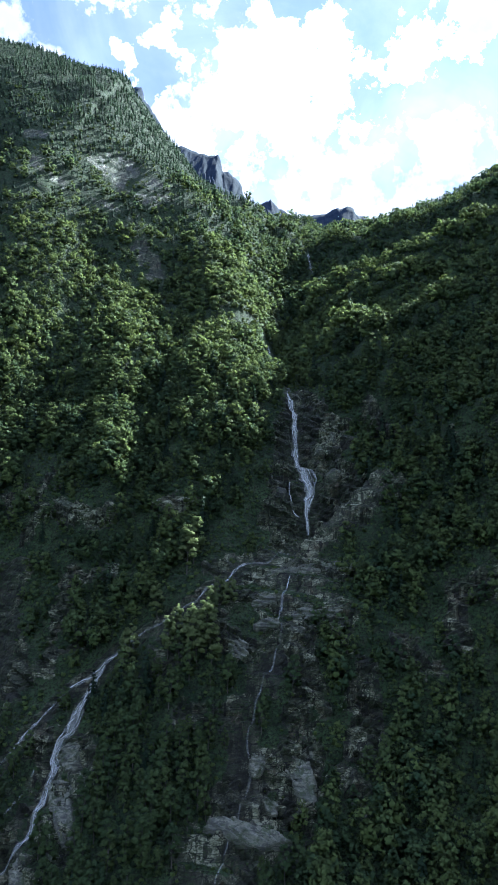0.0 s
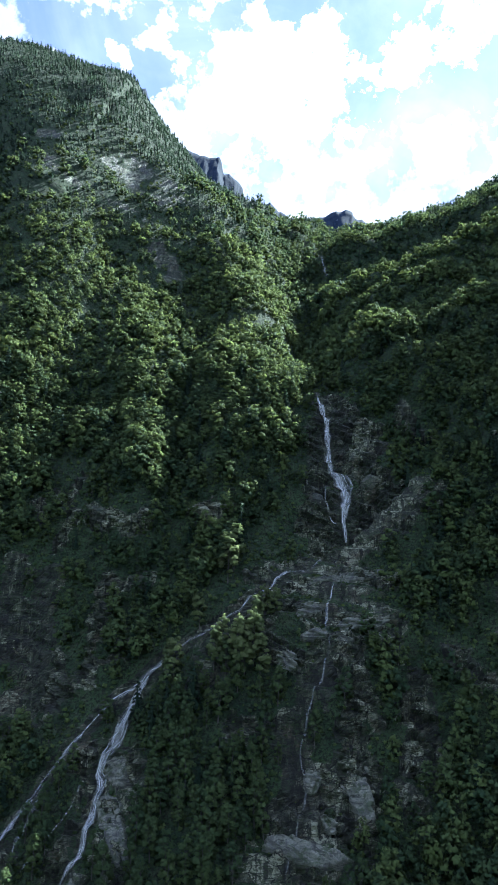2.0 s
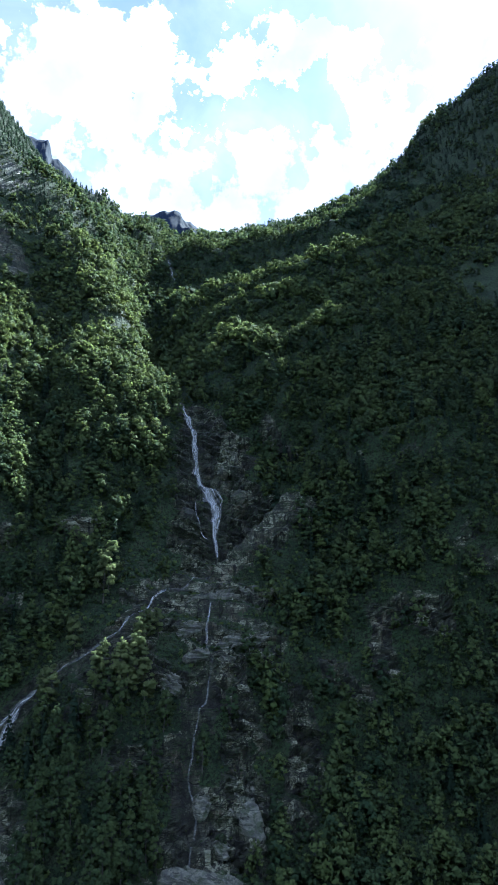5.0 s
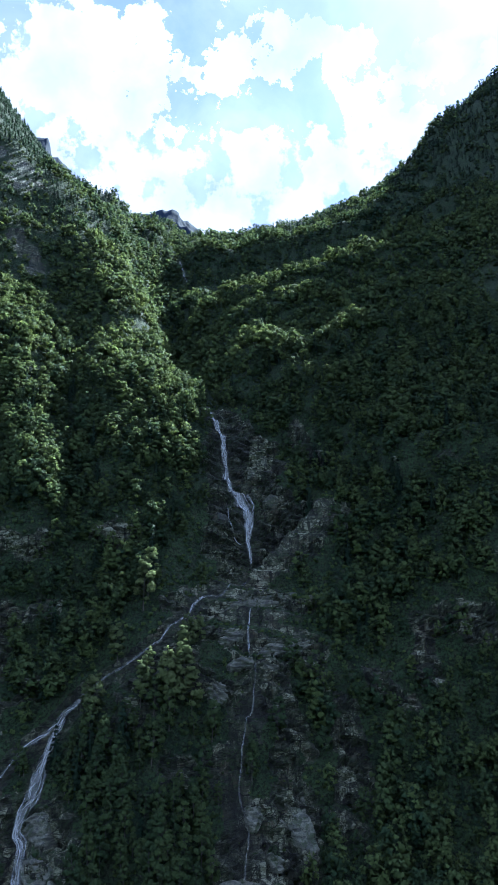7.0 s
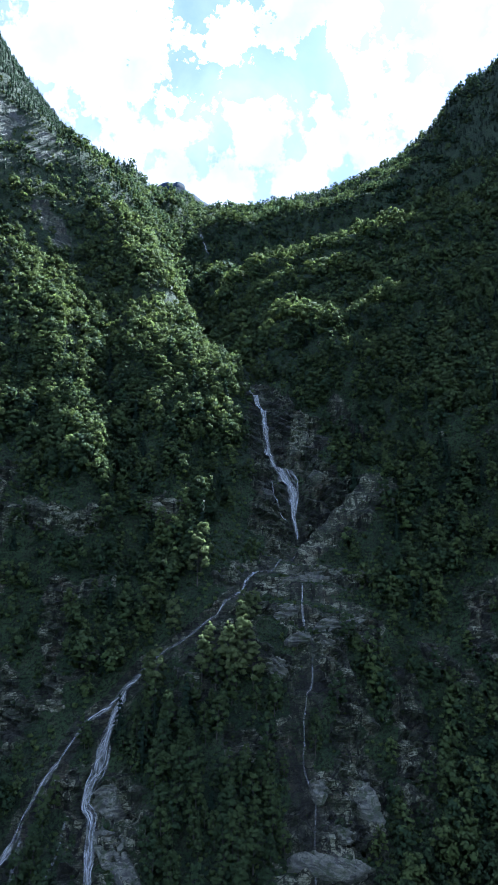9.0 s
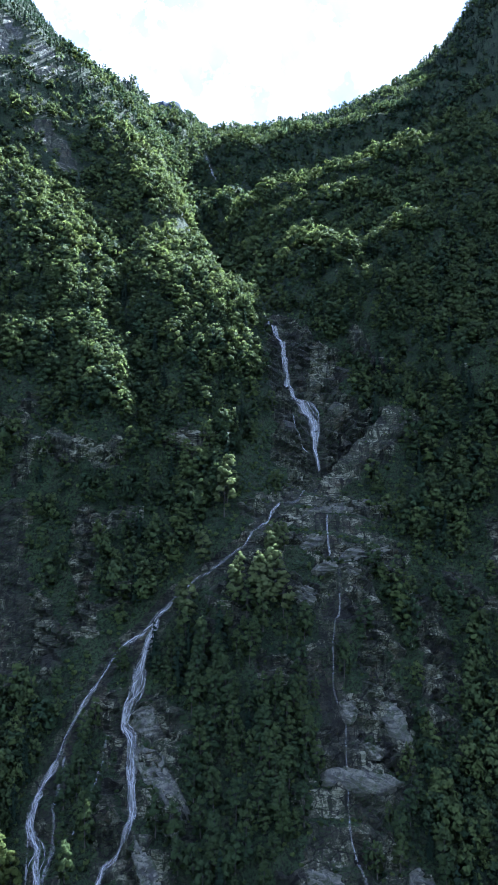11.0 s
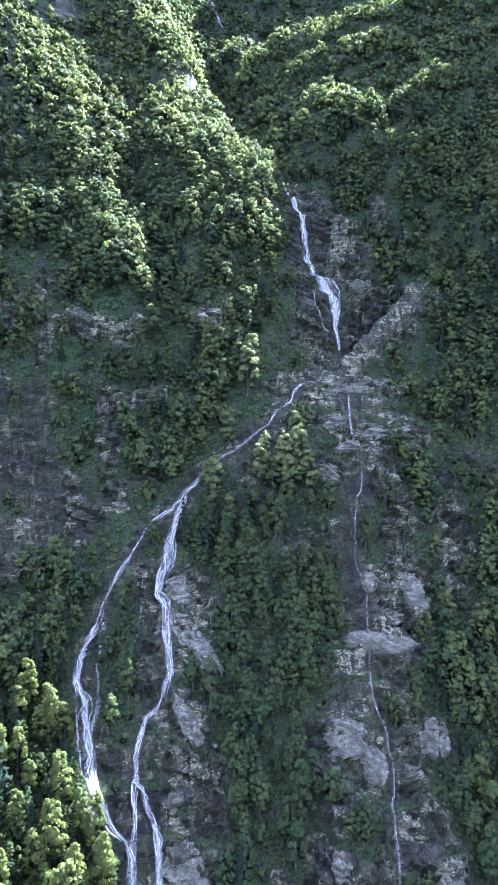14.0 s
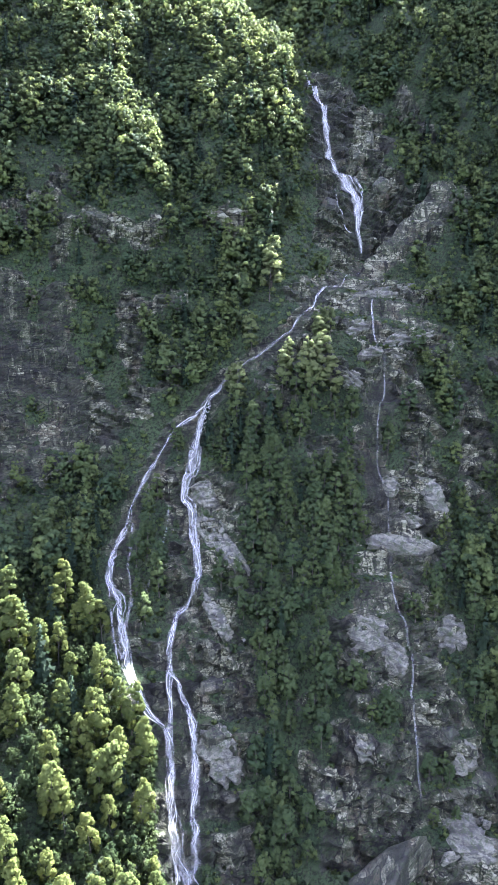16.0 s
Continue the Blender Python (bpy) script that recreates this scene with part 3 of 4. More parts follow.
def line_distance(x, y, line):
    best = np.full(np.shape(x), 1e9)
    for (ax, ay), (bx, by) in zip(line[:-1], line[1:]):
        dx, dy = bx - ax, by - ay
        t = np.clip(((x - ax) * dx + (y - ay) * dy) / (dx * dx + dy * dy), 0, 1)
        best = np.minimum(best, np.hypot(x - ax - t * dx, y - ay - t * dy))
    return best


# A sharp rock crest that leans across the foot of the falls: (x, y, z) along it, and how steeply it drops to each side.
WEDGE = [(16, 391, 0), (34, 401, 17), (55, 402, 38), (76, 404, 58), (98, 414, 72)]


def relief():
    """The ground's final heights, and how bare each place is."""
    x, y = np.meshgrid(XS, YS, indexing="ij")
    z = loft()
    for line, wide, rise in FORMS:
        z = z + rise * np.exp(-(line_distance(x, y, line) / wide) ** 2)
    for (ax, ay, az), (bx, by, bz) in zip(WEDGE[:-1], WEDGE[1:]):
        dx, dy = bx - ax, by - ay
        t = np.clip(((x - ax) * dx + (y - ay) * dy) / (dx * dx + dy * dy), 0, 1)
        d = np.hypot(x - ax - t * dx, y - ay - t * dy)
        z = np.maximum(z, az + (bz - az) * t - d * 1.7)
    far = step(450, 800, y) + step(250, 500, np.abs(x)) + step(-100, -400, y)
    z = z + np.clip(far, 0, 1) * (14 * fbm(x / 90, y / 90, z * 0, 4, 3) + 20 * vnoise(x / 260, y / 260, z * 0, 9)) * step(-190, -120, z)
    z = z + (1 - np.clip(far, 0, 1)) * 3.0 * fbm(x / 28, y / 28, z / 28, 3, 5) * step(-190, -150, z)
    slope = np.hypot(np.gradient(z, XS, axis=0), np.gradient(z, YS, axis=1))
    near = (np.abs(x) < 260) & (y > 150) & (y < 720)
    patchy = fbm(x / 16, z / 16, y / 30, 3, 33)
    bare = np.where(near | (z > 250), rock_share(x, z), 0)
    bare = np.where(near, bare, bare * step(-0.5, 0.25, fbm(x / 14, z / 9, y / 40, 3, 36)))
    bare = np.maximum(bare, np.where(near, step(2.9, 4.2, slope + 0.7 * patchy) * 0.6, 0))
    # strata: short cliffs and ledges that dip a little
    band = (z + 0.14 * x + 3.5 * fbm(x / 30, y / 30, z / 40, 3, 35)) / 11
    part_ = band - np.floor(band)
    z = z + bare * 6.5 * (step(0.25, 0.75, part_) - part_) * near
    for line, wide in CHANNELS:
        bare = np.maximum(bare, np.where(near, step(0.25, 0.6, np.exp(-(line_distance(x, y, line) / (wide + 1)) ** 2)), 0))
    # plants hold on the flatter ledges
    soft = smooth(smooth(z, 3, 1), 2, 0)
    lie_x, lie_y = np.gradient(soft, XS, axis=0), np.gradient(soft, YS, axis=1)
    bare = np.where(near, bare * step(0.2, 0.7, np.hypot(lie_x, lie_y) + 0.35 * patchy), bare)
    return z, bare, lie_x, lie_y


GROUND, BARE, LIE_X, LIE_Y = relief()


def sample(grid, x, y):
    i = np.clip(np.searchsorted(XS, x) - 1, 0, len(XS) - 2)
    j = np.clip(np.searchsorted(YS, y) - 1, 0, len(YS) - 2)
    fx, fy = (x - XS[i]) / (XS[i + 1] - XS[i]), (y - YS[j]) / (YS[j + 1] - YS[j])
    return (grid[i, j] * (1 - fx) + grid[i + 1, j] * fx) * (1 - fy) + (grid[i, j + 1] * (1 - fx) + grid[i + 1, j + 1] * fx) * fy


def height(x, y):
    return sample(GROUND, np.asarray(x, float), np.asarray(y, float))


def face(low, high, count):
    """The ground as a mesh grid. Between y = low and high the rows are spaced evenly along the slope, so that cliffs are as finely
    divided as ledges; there the rock's blocks stand out from the face. Returns points, bareness and block tone."""
    before, after, fine = YS[YS < low], YS[YS > high], np.arange(low, high + 0.1, 0.5)
    rows = np.empty((len(XS), len(before) + count + len(after)))
    for k, x0 in enumerate(XS):
        run = np.concatenate([[0], np.cumsum(np.hypot(0.5, np.diff(height(np.full(fine.shape, x0), fine))))])
        rows[k] = np.concatenate([before, np.interp(np.linspace(0, run[-1], count), run, fine), after])
    rows[:, len(before):len(before) + count] = smooth(rows[:, len(before):len(before) + count], 6, 0)
    x = np.broadcast_to(XS[:, None], rows.shape)
    z, bare = height(x, rows), sample(BARE, x, rows)
    jut, tone = np.zeros(z.shape), np.full(z.shape, 0.5)
    near = (np.abs(x) < 235) & (rows > 190) & (rows < 620)
    xi, yi, zi = x[near], rows[near], z[near]
    v1, e1 = blocks(xi / 11 + 0.02 * zi, yi / 18, zi / 9 + 0.03 * xi, 11)
    v2, e2 = blocks(xi / 4.6, yi / 7, zi / 4.4 + 0.05 * xi, 21)
    bench = (zi + 0.35 * xi + 2.5 * fbm(xi / 16, yi / 16, zi / 16, 3, 40)) / 5.5
    bench = bench - np.floor(bench)
    shelf = fbm(xi / 20, yi / 20, zi / 20, 2, 44)
    jut[near] = 3.4 * (v1 - 0.5) + 2.4 * (v2 - 0.5) + (2.2 + 1.4 * shelf) * (step(0.0, 0.1, bench) - bench) - 1.6 * (1 - step(0, 0.07, e1)) - 1.2 * (1 - step(0, 0.08, e2)) + 0.5 * fbm(xi / 2.5, yi / 2.5, zi / 2.5, 2, 37)
    tone[near] = 0.5 * v1 + 0.4 * v2
    # crest rock is toned paler and bowl rock darker, so the crest stands out
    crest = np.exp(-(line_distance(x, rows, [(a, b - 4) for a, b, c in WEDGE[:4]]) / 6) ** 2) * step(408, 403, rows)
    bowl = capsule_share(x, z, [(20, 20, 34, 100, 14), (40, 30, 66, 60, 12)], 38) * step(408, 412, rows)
    slab = capsule_share(x, z, SLABS, 39)
    jut = jut * (1 - 0.93 * crest) * (1 - 0.75 * slab)
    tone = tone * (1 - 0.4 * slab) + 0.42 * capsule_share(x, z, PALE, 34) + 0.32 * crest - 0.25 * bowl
    for line, wide in CHANNELS:
        bed = np.exp(-(line_distance(x, rows, line) / (wide + 1)) ** 2)
        jut = jut * (1 - 0.92 * bed) - 0.5 * bed
        tone = tone * (1 - 0.7 * bed)
    lie_x, lie_y = sample(LIE_X, x, rows), sample(LIE_Y, x, rows)
    out = jut * (0.2 + 0.85 * bare) / np.sqrt(1 + lie_x ** 2 + lie_y ** 2)
    return np.stack([x - lie_x * out, rows - lie_y * out, z + out], 2), bare, tone

# ---------------------------------------------------------------- mesh helpers


def mesh_of(name, verts, faces, material, flat=True, floats=None, vectors=None):
    """A mesh from arrays: faces is an (n, 3) or (n, 4) index array."""
    verts, faces = np.asarray(verts, np.float32), np.asarray(faces, np.int32)
    me = bpy.data.meshes.new(name)
    me.vertices.add(len(verts))
    me.vertices.foreach_set("co", verts.ravel())
    k = faces.shape[1]
    me.loops.add(faces.size)
    me.loops.foreach_set("vertex_index", faces.ravel())
    me.polygons.add(len(faces))
    me.polygons.foreach_set("loop_start", np.arange(0, faces.size, k, dtype=np.int32))
    me.polygons.foreach_set("loop_total", np.full(len(faces), k, np.int32))
    me.update(calc_edges=True)
    if not flat:
        me.shade_smooth()
    for key, value in (floats or {}).items():
        me.attributes.new(key, "FLOAT", "POINT").data.foreach_set("value", np.asarray(value, np.float32))
    for key, value in (vectors or {}).items():
        me.attributes.new(key, "FLOAT_VECTOR", "POINT").data.foreach_set("vector", np.asarray(value, np.float32).ravel())
    me.materials.append(material)
    return me


def part(name, me, parent, label=""):
    ob = new(name, me)
    ob.parent = parent
    return tagged(ob, label)


# ---------------------------------------------------------------- the ground
points, bareness, blocktone = face(200, 490, 400)
nx, ny = bareness.shape
cell = (np.arange(nx - 1)[:, None] * ny + np.arange(ny - 1)[None, :]).ravel()
quads = np.stack([cell, cell + ny, cell + ny + 1, cell + 1], 1)
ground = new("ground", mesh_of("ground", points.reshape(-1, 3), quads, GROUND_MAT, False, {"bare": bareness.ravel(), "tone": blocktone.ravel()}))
ground.data.polygons.foreach_set("use_smooth", (bareness[:-1, :-1] < 0.45).ravel())
tagged(ground, "steep alpine valley head of grey rock and green undergrowth", "mountainside", kind="structure")

# far peaks behind the pass


def far_ridge(crest, salt, label):
    """A rocky mountain: a broken crest line with buttresses running down both sides."""
    cx, cy, cz = (np.array(c, float) for c in zip(*crest))
    nu, nv = 160, 40
    u, v = np.meshgrid(np.linspace(cx[0], cx[-1], nu), np.linspace(-1, 1, nv), indexing="ij")
    size = (cx[-1] - cx[0]) / 10
    fall = np.abs(v) * 6.5 * size
    ridged = 1 - np.abs(fbm(u / size, v * 2.2, u * 0, 4, salt))
    px = u + 0.15 * size * fbm(u / size * 2, v * 4, u * 0, 3, salt + 3)
    py = cy[0] + v * 6.0 * size
    pz = np.interp(u, cx, cz) - fall * (0.9 + 0.35 * ridged) + 0.09 * size * fbm(u / size * 3.5, v * 9, u * 0, 5, salt + 7)
    c = (np.arange(nu - 1)[:, None] * nv + np.arange(nv - 1)[None, :]).ravel()
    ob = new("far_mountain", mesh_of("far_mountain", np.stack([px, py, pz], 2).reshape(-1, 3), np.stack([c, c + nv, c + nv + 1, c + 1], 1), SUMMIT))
    return tagged(ob, label, "mountain", kind="structure")


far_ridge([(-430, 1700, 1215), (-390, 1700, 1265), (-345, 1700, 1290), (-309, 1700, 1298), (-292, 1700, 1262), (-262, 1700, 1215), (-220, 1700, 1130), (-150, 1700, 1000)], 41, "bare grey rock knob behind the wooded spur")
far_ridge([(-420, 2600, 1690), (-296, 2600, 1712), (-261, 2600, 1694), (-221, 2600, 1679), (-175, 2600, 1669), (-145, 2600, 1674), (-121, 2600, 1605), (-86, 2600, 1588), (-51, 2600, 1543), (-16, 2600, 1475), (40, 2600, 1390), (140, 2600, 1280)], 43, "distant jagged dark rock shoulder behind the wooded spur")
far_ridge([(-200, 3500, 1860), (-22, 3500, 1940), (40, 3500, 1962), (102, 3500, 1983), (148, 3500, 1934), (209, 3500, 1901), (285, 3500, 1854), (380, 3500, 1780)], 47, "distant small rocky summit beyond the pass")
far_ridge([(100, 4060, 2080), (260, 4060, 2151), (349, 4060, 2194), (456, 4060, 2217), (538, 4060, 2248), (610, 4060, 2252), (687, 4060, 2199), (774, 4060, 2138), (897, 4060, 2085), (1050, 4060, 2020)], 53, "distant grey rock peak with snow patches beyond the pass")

# ---------------------------------------------------------------- trees


def leaf_quads(centres, outward, size, r):
    """Leaf sprays: a small three-cornered tuft at each centre, roughly facing outward. Returns points, faces and the way each tuft leans."""
    n = len(centres)
    outward = outward / (np.linalg.norm(outward, axis=1)[:, None] + 1e-9)
    d = outward + r.normal(0, 0.34, (n, 3))
    d /= np.linalg.norm(d, axis=1)[:, None] + 1e-9
    a = np.cross(d, r.normal(0, 1, (n, 3)))
    a /= np.linalg.norm(a, axis=1)[:, None] + 1e-9
    b = np.cross(d, a)
    s = size * r.uniform(0.55, 1.35, (n, 1))
    pts = np.stack([centres + a * s, centres - a * s * 0.55 + b * s * 0.8, centres - a * s * 0.55 - b * s * 0.8 + d * s * 0.2], 1).reshape(-1, 3)
    lean = outward + r.normal(0, 0.22, (n, 3))
    lean /= np.linalg.norm(lean, axis=1)[:, None] + 1e-9
    return pts, np.arange(3 * n).reshape(n, 3), np.repeat(lean, 3, axis=0)


def crown_belly(t, point):
    """How wide a crown is at the share t of its height."""
    round_ = np.sqrt(np.clip(1 - ((t - 0.38) / 0.68) ** 2, 0.04, 1))
    return round_ * (1 - point) + point * np.clip(1.08 - t, 0.08, 1) * np.clip(0.35 + 2.5 * t, 0, 1)


def boughs(centres, radii, middle, r):
    """The dense inside of a crown: a four-sided knot of twigs and shaded leaves in each clump, each turned its own way."""
    corner = np.array([(0.94, 0, -0.33), (-0.47, 0.82, -0.33), (-0.47, -0.82, -0.33), (0, 0, 1)], float) * 1.25
    side = np.array([(0, 1, 3), (1, 2, 3), (2, 0, 3), (0, 2, 1)])
    a = r.uniform(0, 2 * np.pi, len(centres))[:, None]
    x, y, z = corner.T[:, None, :]
    turned = np.stack([x * np.cos(a) - y * np.sin(a), x * np.sin(a) + y * np.cos(a), z + 0 * a], 2)
    turned = turned * r.uniform(0.75, 1.25, turned.shape[:2] + (1,))
    v = (centres[:, None, :] + turned * radii[:, None, None]).reshape(-1, 3)
    f = (side[None] + 4 * np.arange(len(centres))[:, None, None]).reshape(-1, 3)
    lean = v - middle
    return v, f, lean / (np.linalg.norm(lean, axis=1)[:, None] + 1e-9)


def crown_of(*pieces):
    vs, fs, ls, o = [], [], [], 0
    for v, f, lean in pieces:
        vs.append(v)
        fs.append(f + o)
        ls.append(lean)
        o += len(v)
    return np.concatenate(vs), np.concatenate(fs), np.concatenate(ls)


def broad_crown(tall, wide, leaves, size, seed, low=0.1, clumps=9, point=0.0):
    """A broadleaf crown: rounded clumps of leaves on boughs, close together, with gaps and an uneven outline. point: how far it narrows to a tip."""
    r = np.random.default_rng(seed)
    t = np.linspace(0.0, 1.0, clumps) ** 0.9 + r.normal(0, 0.03, clumps)
    belly = crown_belly(t, point)
    reach = wide * 0.38 * belly * np.sqrt(r.uniform(0.35, 1.0, clumps))
    ang = np.arange(clumps) * 2.4 + r.normal(0, 0.5, clumps)
    c = np.stack([reach * np.cos(ang), reach * np.sin(ang), tall * (low + 0.06 + (0.84 - low) * t)], 1)
    rad = wide * r.uniform(0.14, 0.28, clumps) * (0.5 + 0.5 * belly) * min(1.0, (13 / clumps) ** 0.45)
    pick = r.choice(clumps, leaves, p=rad ** 2 / (rad ** 2).sum())
    d = r.normal(0, 1, (leaves, 3)) + 0.5 * np.stack([np.cos(ang), np.sin(ang), 0.6 * np.ones(clumps)], 1)[pick]
    d[:, 2] = np.abs(d[:, 2]) * 0.75 + d[:, 2] * 0.4
    d /= np.linalg.norm(d, axis=1)[:, None]
    pos = c[pick] + d * rad[pick, None] * r.uniform(0.72, 1.15, (leaves, 1)) * np.array([1, 1, 0.9])
    centre = pos - np.array([0, 0, tall * 0.42])
    out = d + 0.8 * centre / (np.linalg.norm(centre, axis=1)[:, None] + 1e-9)
    return crown_of(leaf_quads(pos, out, size, r), boughs(c, rad * 0.62, np.array([0, 0, tall * 0.45]), r))


def spruce_crown(tall, wide, leaves, size, seed):
    """A spruce: whorls of drooping boughs, narrowing to the tip."""
    r = np.random.default_rng(seed)
    t = 1 - np.sqrt(r.uniform(0, 1, leaves))
    t = np.floor(t * 11) / 11 + r.uniform(0, 0.045, leaves)
    ang = np.floor(r.uniform(0, 9, leaves)) / 9 * 2 * np.pi + np.floor(t * 11) * 0.7 + r.normal(0, 0.12, leaves)
    out = wide * 0.5 * (1.02 - t) * np.sqrt(r.uniform(0.1, 1, leaves))
    pos = np.stack([out * np.cos(ang), out * np.sin(ang), tall * (0.1 + 0.9 * t) - out * 0.35], 1)
    d = np.stack([np.cos(ang) * 0.8, np.sin(ang) * 0.8, np.full(leaves, 0.55)], 1)
    k = np.arange(5)
    v = np.concatenate([np.stack([wide * 0.2 * np.cos(k * 1.257), wide * 0.2 * np.sin(k * 1.257), np.full(5, tall * 0.08)], 1), [(0, 0, tall * 0.8)]])
    f = np.stack([k, (k + 1) % 5, np.full(5, 5)], 1)
    lean = v * np.array([1, 1, 0]) + np.array([0, 0, 0.4])
    return crown_of(leaf_quads(pos, d, size, r), (v, f, lean / np.linalg.norm(lean, axis=1)[:, None]))


def stem(tall, thick, bend, sides=6):
    """A tapered trunk with a slight bend."""
    v, f = [], []
    for k in range(5):
        t = k / 4
        rr = thick * (1 - 0.8 * t) * (1.35 if k == 0 else 1)
        for s in range(sides):
            a = 2 * np.pi * s / sides
            v.append((rr * np.cos(a) + bend * t * t, rr * np.sin(a) + 0.4 * bend * t, tall * t - 1.2))
        if k:
            o = (k - 1) * sides
            f += [(o + s, o + (s + 1) % sides, o + sides + (s + 1) % sides, o + sides + s) for s in range(sides)]
    return np.array(v), np.array(f)


def limb(a, b, thick):
    a, b = np.array(a, float), np.array(b, float)
    d = (b - a) / np.linalg.norm(b - a)
    u = np.cross(d, (0.3, 0.9, 0.2))
    u /= np.linalg.norm(u)
    w = np.cross(d, u)
    v = [p + r * (np.cos(q) * u + np.sin(q) * w) for p, r in ((a, thick), (b, thick * 0.4)) for q in (0, 2.1, 4.2)]
    return np.array(v), np.array([(0, 1, 4, 3), (1, 2, 5, 4), (2, 0, 3, 5)])


def joined(pieces):
    vs, fs, o = [], [], 0
    for v, f in pieces:
        vs.append(v)
        fs.append(f + o)
        o += len(v)
    return np.concatenate(vs), np.concatenate(fs)


def tree_thing(kind, crown, tall, thick, leaf, label, category, seed):
    """One tree: trunk with limbs, and its crown."""
    r = np.random.default_rng(seed)
    root = new(kind)
    pieces = [stem(tall * 0.85, thick, r.uniform(-0.5, 0.5))]
    for k in range(5):
        a, h = r.uniform(0, 6.28), tall * r.uniform(0.3, 0.65)
        reach = tall * 0.2
        pieces.append(limb((0, 0, h - 1.2), (reach * np.cos(a), reach * np.sin(a), h + tall * 0.14), thick * 0.35))
    part("trunk", mesh_of("trunk", *joined(pieces), BARK, False), root)
    v, f, lean = crown
    part("crown", mesh_of("crown", v, f, leaf, True, {"tint": np.full(len(v), 0.5)}, {"lean": lean}), root)
    return tagged(root, label, category)


def forest(name, protos, spots, leaf, label, seed, category="trees"):
    """Many trees that nobody could count, as one mesh."""
    r = np.random.default_rng(seed)
    x, y, z, s = spots
    which = r.integers(0, len(protos), len(x))
    vs, fs, ts, ls, o = [], [], [], [], 0
    for k, (v, f, lean) in enumerate(protos):
        m = np.nonzero(which == k)[0]
        if not len(m):
            continue
        a = r.uniform(0, 2 * np.pi, len(m))
        ca, sa, sc = np.cos(a)[:, None], np.sin(a)[:, None], s[m][:, None]
        wide = r.uniform(0.85, 1.15, (len(m), 1))
        px = (v[None, :, 0] * ca - v[None, :, 1] * sa) * sc * wide + x[m][:, None]
        py = (v[None, :, 0] * sa + v[None, :, 1] * ca) * sc * wide + y[m][:, None]
        pz = v[None, :, 2] * sc + z[m][:, None]
        vs.append(np.stack([px, py, pz], 2).reshape(-1, 3))
        fs.append((f[None] + (np.arange(len(m)) * len(v))[:, None, None] + o).reshape(-1, 3))
        ts.append(np.repeat(r.uniform(0, 1, len(m)), len(v)))
        lx, ly = lean[None, :, 0] * ca - lean[None, :, 1] * sa, lean[None, :, 0] * sa + lean[None, :, 1] * ca
        ls.append(np.stack([lx, ly, np.broadcast_to(lean[None, :, 2], lx.shape)], 2).reshape(-1, 3))
        o += len(m) * len(v)
    ob = new(name, mesh_of(name, np.concatenate(vs), np.concatenate(fs), leaf, True, {"tint": np.concatenate(ts)}, {"lean": np.concatenate(ls)}))
    return tagged(ob, label, category, kind="stuff")


def spread(x0, x1, y0, y1, gap, seed):
    """Jittered places on the slope, about gap metres apart along the surface."""
    r = np.random.default_rng(seed)
    gx_, gy_ = np.meshgrid(np.arange(x0, x1, gap), np.arange(y0, y1, gap * 0.66), indexing="ij")
    x = gx_.ravel() + r.uniform(-0.5, 0.5, gx_.size) * gap
    y = gy_.ravel() + r.uniform(-0.5, 0.5, gx_.size) * gap * 0.66
    return x, y, r


def wooded(x, y, z):
    """How thickly the slope is wooded, 0 to 1."""
    d = 1 - sample(BARE, x, y) * 1.4
    d = d * (0.62 + 0.8 * step(-0.55, 0.3, fbm(x / 24, y / 24, z / 30, 3, 61)))
    for cx, cz, rx, rz, amount in CLEARINGS:
        d = d * (1 - amount * np.exp(-(((x - cx) / rx) ** 2 + ((z - cz) / rz) ** 2) ** 2))
    return np.clip(d, 0, 1)


# grassy and rocky openings: (x, z, half width, half height, how open)
CLEARINGS = [(42, 16, 34, 22, 0.97), (20, -12, 40, 14, 0.8), (-100, 300, 45, 22, 0.8), (-155, 485, 46, 40, 0.97), (-240, 430, 60, 40, 0.6), (-120, -55, 30, 16, 0.85), (-130, -72, 45, 9, 0.9),
             (-135, 62, 28, 16, 0.8), (-135, -20, 40, 45, 0.45), (40, 145, 30, 14, 0.6), (28, 70, 22, 52, 0.9), (30, -15, 34, 22, 0.7),
             (14, -75, 22, 40, 0.6), (-90, -120, 16, 50, 0.85), (-68, 110, 5, 30, 0.8), (-2, -150, 30, 24, 0.5), (-150, -90, 30, 10, 0.5), (-44, -172, 24, 14, 0.95)]

STREAMS = [(line, wide * 0.8 + (2.6 if line in (MID_CASCADE, LEFT_CASCADE, LOWER_CASCADE, LOWER_VEIL) else 0.8)) for line, wide in CHANNELS] + [(UPPER_STREAM[:4], 8.0), (TOP_STREAM, 4.5)]


